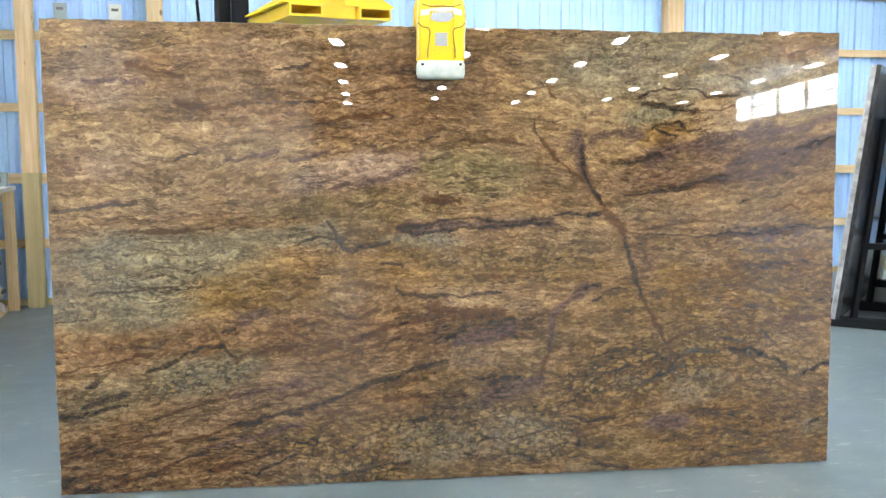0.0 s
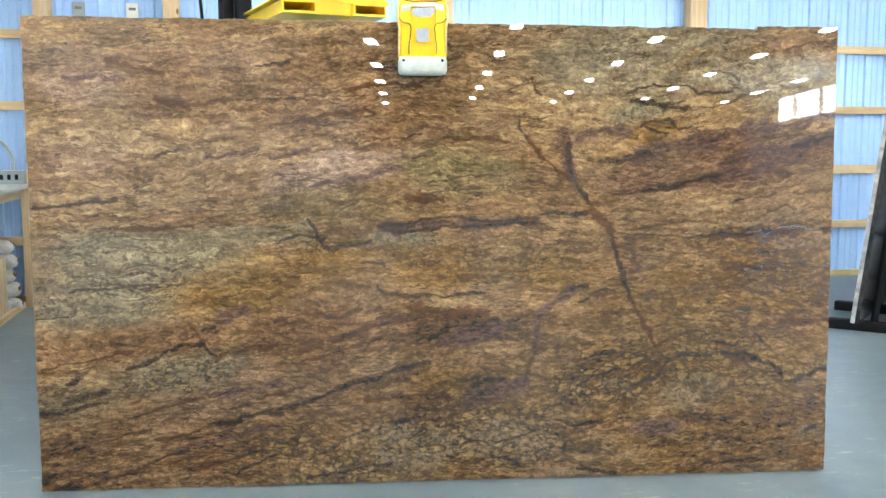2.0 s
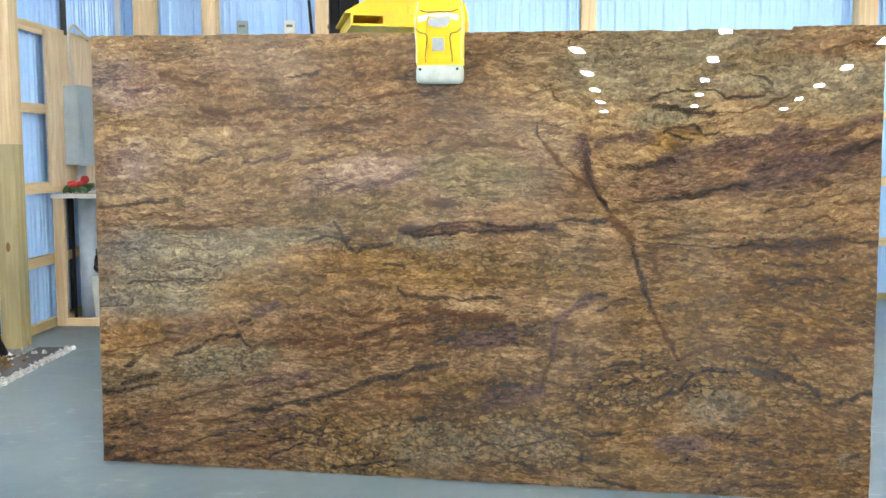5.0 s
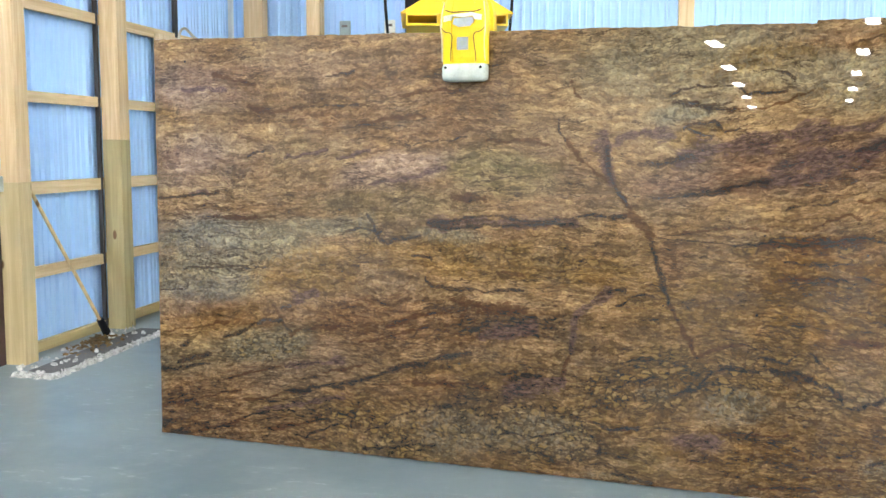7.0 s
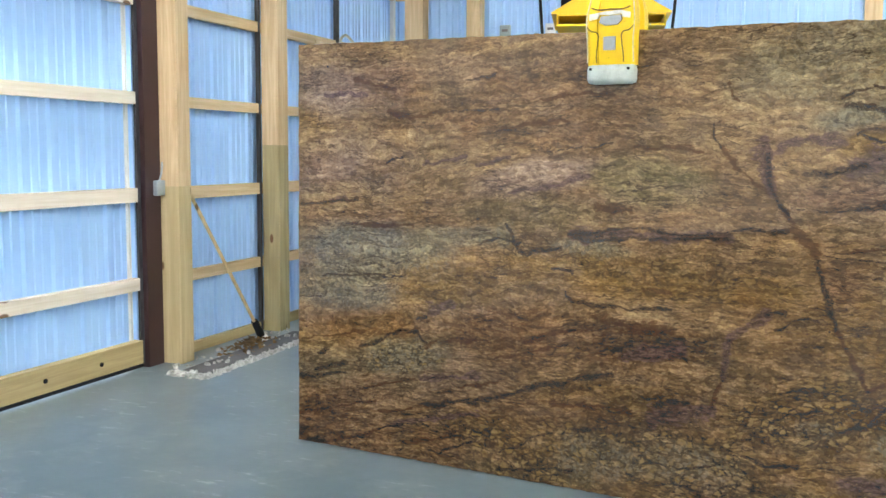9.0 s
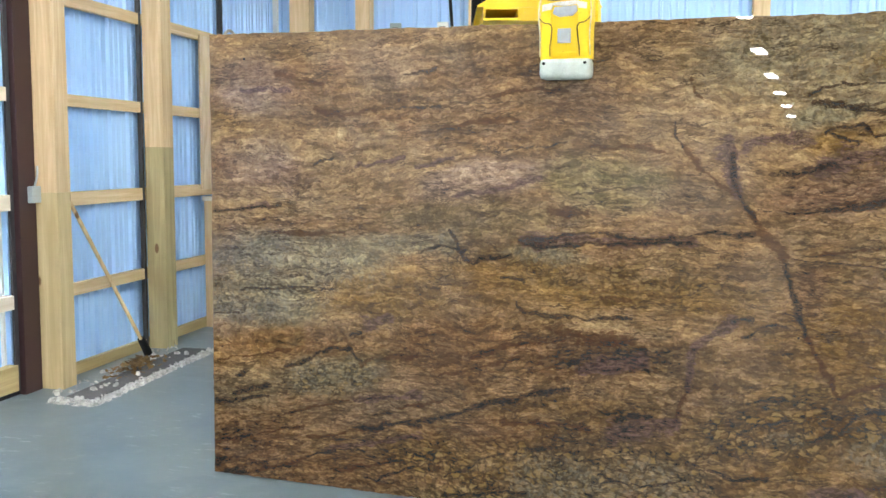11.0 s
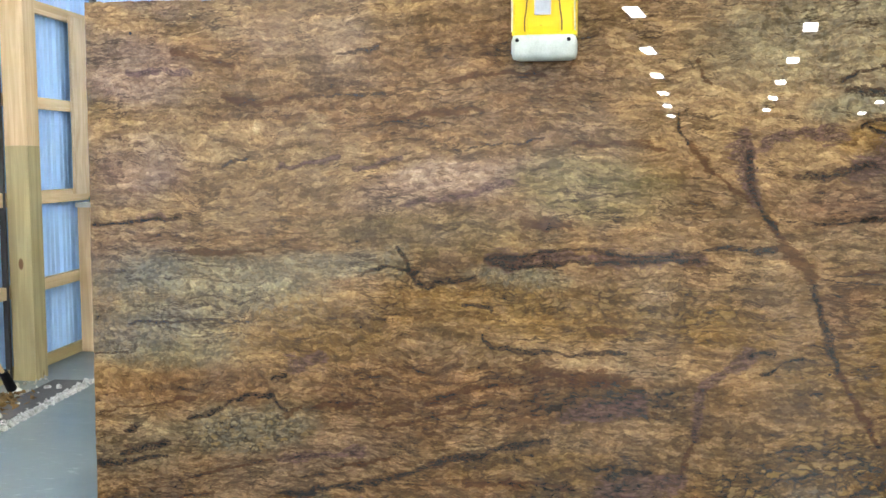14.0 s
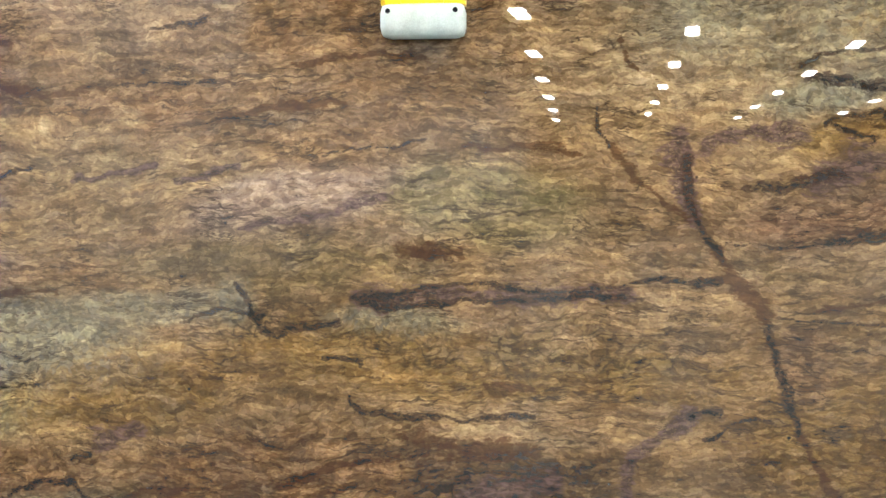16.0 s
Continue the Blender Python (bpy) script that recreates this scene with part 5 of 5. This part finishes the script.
crate = tagged(empty("box_shelf", at(-3.02, 4.45, 0.0)), "low timber shelf box carrying sacks", "crate")
bm = B()
box(bm, -0.23, 0.25, -0.22, 0.22, 0.0, 0.5, 0.004)
part("crate_body", bm, PLY, crate)
sack(-3.02, 4.45, 0.503, 8, 2, (0.2, 0.24, 0.075))
sack(-2.99, 4.44, 0.668, -10, 7, (0.17, 0.22, 0.06))
for i, (u, v, s) in enumerate(((-2.91, 4.86, 0.19), (-2.89, 4.88, 0.17), (-2.92, 4.85, 0.17), (-2.89, 4.87, 0.16), (-2.91, 4.86, 0.15))):
    sack(u, v, i * 0.125, 80 + 9 * i, 11 + i, (s * 0.75, s * 1.05, 0.066))

# ---- broom and the debris along the wall ----
broom = tagged(empty("broom", BUILDING), "broom with a wooden handle leaning on the post", "broom")
bm = B()
rod(bm, (UP + 0.115, 1.60, 1.15), (UP + 0.20, 2.28, 0.13), 0.0125, seg=10)
part("handle", bm, PINE_V, broom, "bare wooden handle")
bm = B()
rod(bm, (UP + 0.197, 2.26, 0.165), (UP + 0.21, 2.33, 0.045), 0.026, 0.03, seg=12)
part("head", bm, BLACK, broom, "black head socket")
bm = B()
rod(bm, (UP + 0.21, 2.335, 0.05), (UP + 0.215, 2.36, 0.008), 0.024, 0.045, seg=12)
part("bristles", bm, WHITE, broom, "pale worn bristles")

mat = tagged(empty("floor_mat", pose(-3.24, 1.52, 0, 0, 0, 8.5)), "dark grey strip mat with a ragged dusty white border", "mat")
bm = B()
box(bm, -0.09, 0.11, -0.70, 0.78, 0.0, 0.018, 0.004)
part("strip", bm, plain("charcoal_felt", (0.085, 0.085, 0.09), 0.9, 0, 0.3, 30, 0.4), mat)
DUST = plain("white_rubble", (0.43, 0.43, 0.41), 0.95, 0, 0.55, 30, 0.8)


def ragged(x0, x1, y0, y1, n_, h):
    """A loose heap of small pale lumps in a strip."""
    bm = bmesh.new()
    for _ in range(n_):
        r = rng.choice((0.006, 0.008, 0.010, 0.013, 0.019))
        c = (rng.uniform(x0, x1), rng.uniform(y0, y1), r * 0.3)
        m = Matrix.Translation(c) @ Euler((rng.uniform(0, 6), rng.uniform(0, 6), rng.uniform(0, 6))).to_matrix().to_4x4() @ Matrix.Diagonal((r * 1.4, r, r * h, 1))
        bmesh.ops.create_icosphere(bm, subdivisions=1, radius=1, matrix=m)
    for q in bm.verts:
        q.co.z = max(q.co.z, 0.0)
    return bm


part("border", ragged(0.105, 0.175, -0.78, 0.80, 560, 0.4), DUST, mat, "crumbly white border")
part("border", ragged(-0.14, 0.17, -0.83, -0.69, 170, 0.4), DUST, mat)
tagged(obj("rubble", ragged(-0.26, -0.08, -0.75, 0.85, 70, 0.5), DUST, pose(-3.24, 1.52, 0.002, 0, 0, 8.5)), "scattered pale stone chips by the wall", "rubble", kind="stuff")
bm = ragged(-0.02, 0.08, -0.6, 0.7, 12, 0.9)
bmesh.ops.translate(bm, verts=bm.verts[:], vec=(0, 0, 0.019))
tagged(obj("chips", bm, DUST, pose(-3.24, 1.52, 0, 0, 0, 8.5)), "white stone chips lying on the mat", "rubble", kind="stuff")
bm = bmesh.new()
for _ in range(170):
    a, r = rng.uniform(0, 6.28), abs(rng.gauss(0, 0.11))
    h = max(0.004, 0.07 * (1 - r / 0.22)) * rng.random() + 0.006
    m = Matrix.Translation((r * math.cos(a) * 0.6, r * math.sin(a) * 1.5, h)) @ Euler((rng.uniform(-0.7, 0.7), rng.uniform(-0.7, 0.7), rng.uniform(0, 6))).to_matrix().to_4x4()
    vs = [bm.verts.new(m @ Vector(q)) for q in ((-0.026, 0, 0), (-0.005, 0.015, 0.004), (0.028, 0, 0), (0.0, -0.014, 0.003))]
    bm.faces.new(vs)
for q in bm.verts:
    q.co.z = max(q.co.z, 0.002)
tagged(obj("dry_leaves", bm, plain("dry_leaf", (0.16, 0.10, 0.035), 0.8, 0, 0.5, 20), pose(-3.33, 1.62, 0.016, 0, 0, 8)), "swept heap of dry brown leaves", "leaves", kind="stuff")

# ---- rack of slabs ----
RACK = pose(3.34, 2.92, 0, 0, 0, -38)
rack = tagged(empty("slab_rack", RACK), "black steel A-frame rack for stone slabs", "rack")
for v in (0.12, 1.0, 2.5):
    bm = B()
    box(bm, -0.36, 0.92, v, v + 0.09, 0.0, 0.075, 0.004)
    part("foot_beam", bm, BLACK, rack)
    for s in (-1, 1):
        bm = B()
        a = Vector((0.30 + s * 0.20, v + 0.045, 0.076))
        b = Vector((0.30 + s * 0.04, v + 0.045, 1.62))
        rod(bm, a, b, 0.028, seg=4)
        part("upright", bm, BLACK, rack)
    bm = B()
    box(bm, 0.14, 0.46, v + 0.02, v + 0.07, 0.62, 0.67, 0.003)
    part("cross_tie", bm, BLACK, rack)


def stone(name, color, streak, scale):
    n = Nodes(name)
    c = n.coord()
    a = n.noise(n.mapping(c, scale=(1, 1, 2)), scale, 8, 0.65, 0.8)
    return n.done(n.mix(n.span(a, 0.35, 0.65), color, streak), 0.25)


# dark slab back, its colour also holding the shade inside the A-frame
SHADED_STONE = stone("dark_shaded_stone", (0.022, 0.022, 0.024), (0.05, 0.05, 0.052), 9)
PALESTONE = stone("pale_stone", (0.62, 0.62, 0.60), (0.36, 0.36, 0.36), 3)
GREYSTONE = stone("grey_stone", (0.25, 0.25, 0.26), (0.5, 0.5, 0.5), 5)
TAPE = plain("yellow_green_tape", (0.55, 0.62, 0.05), 0.4)


def leaning(x, v, length, height, angle, material, label):
    ob = empty("leaning_slab", RACK @ pose(x, v, 0.076, 0, angle, 0))
    bm = B()
    box(bm, -0.03, 0.0, 0.0, length, 0.0, height, 0.003)
    part("stone", bm, material, ob)
    return tagged(ob, label, "stone slab", "slabs on the rack")


leaning(0.02, 0.0, 2.6, 1.95, 6.4, SHADED_STONE, "dark stone slab leaning on the rack, shade painted into its colour")
leaning(-0.012, 0.0, 2.62, 1.93, 6.4, GREYSTONE, "grey stone slab leaning on the rack")
taped = leaning(-0.045, 0.25, 2.4, 1.90, 6.4, PALESTONE, "pale stone slab with yellow-green tape on its edge")
bm = B()
box(bm, -0.032, 0.002, -0.004, -0.001, 1.02, 1.45)
part("tape", bm, TAPE, taped, "yellow-green edge tape")
leaning(-0.08, 0.42, 2.2, 1.98, 6.4, PALESTONE, "pale stone slab with rough edges on the rack")
leaning(-0.112, 0.7, 1.9, 1.86, 6.4, GREYSTONE, "grey stone slab leaning on the rack")
leaning(0.58, 0.1, 2.6, 1.92, -6.4, PALESTONE, "pale marbled slab leaning on the rack's other side")
leaning(0.62, 0.2, 2.5, 1.86, -6.4, GREYSTONE, "grey stone slab leaning on the rack's other side")

# small fixtures on the end wall
for u, m_ in ((-2.20, PANEL), (-1.74, WHITE)):
    fx = tagged(empty("wall_notice", at(u, V1 - 0.05, 2.60)), "small pale plate hung on the end wall girt", "wall plate")
    bm = B()
    box(bm, -0.055, 0.055, -0.03, 0.0, -0.14, 0.085, 0.01)
    part("plate", bm, m_, fx)
    bm = B()
    box(bm, -0.03, 0.03, -0.034, -0.031, 0.02, 0.045, 0.001)
    part("print", bm, PRINT, fx)
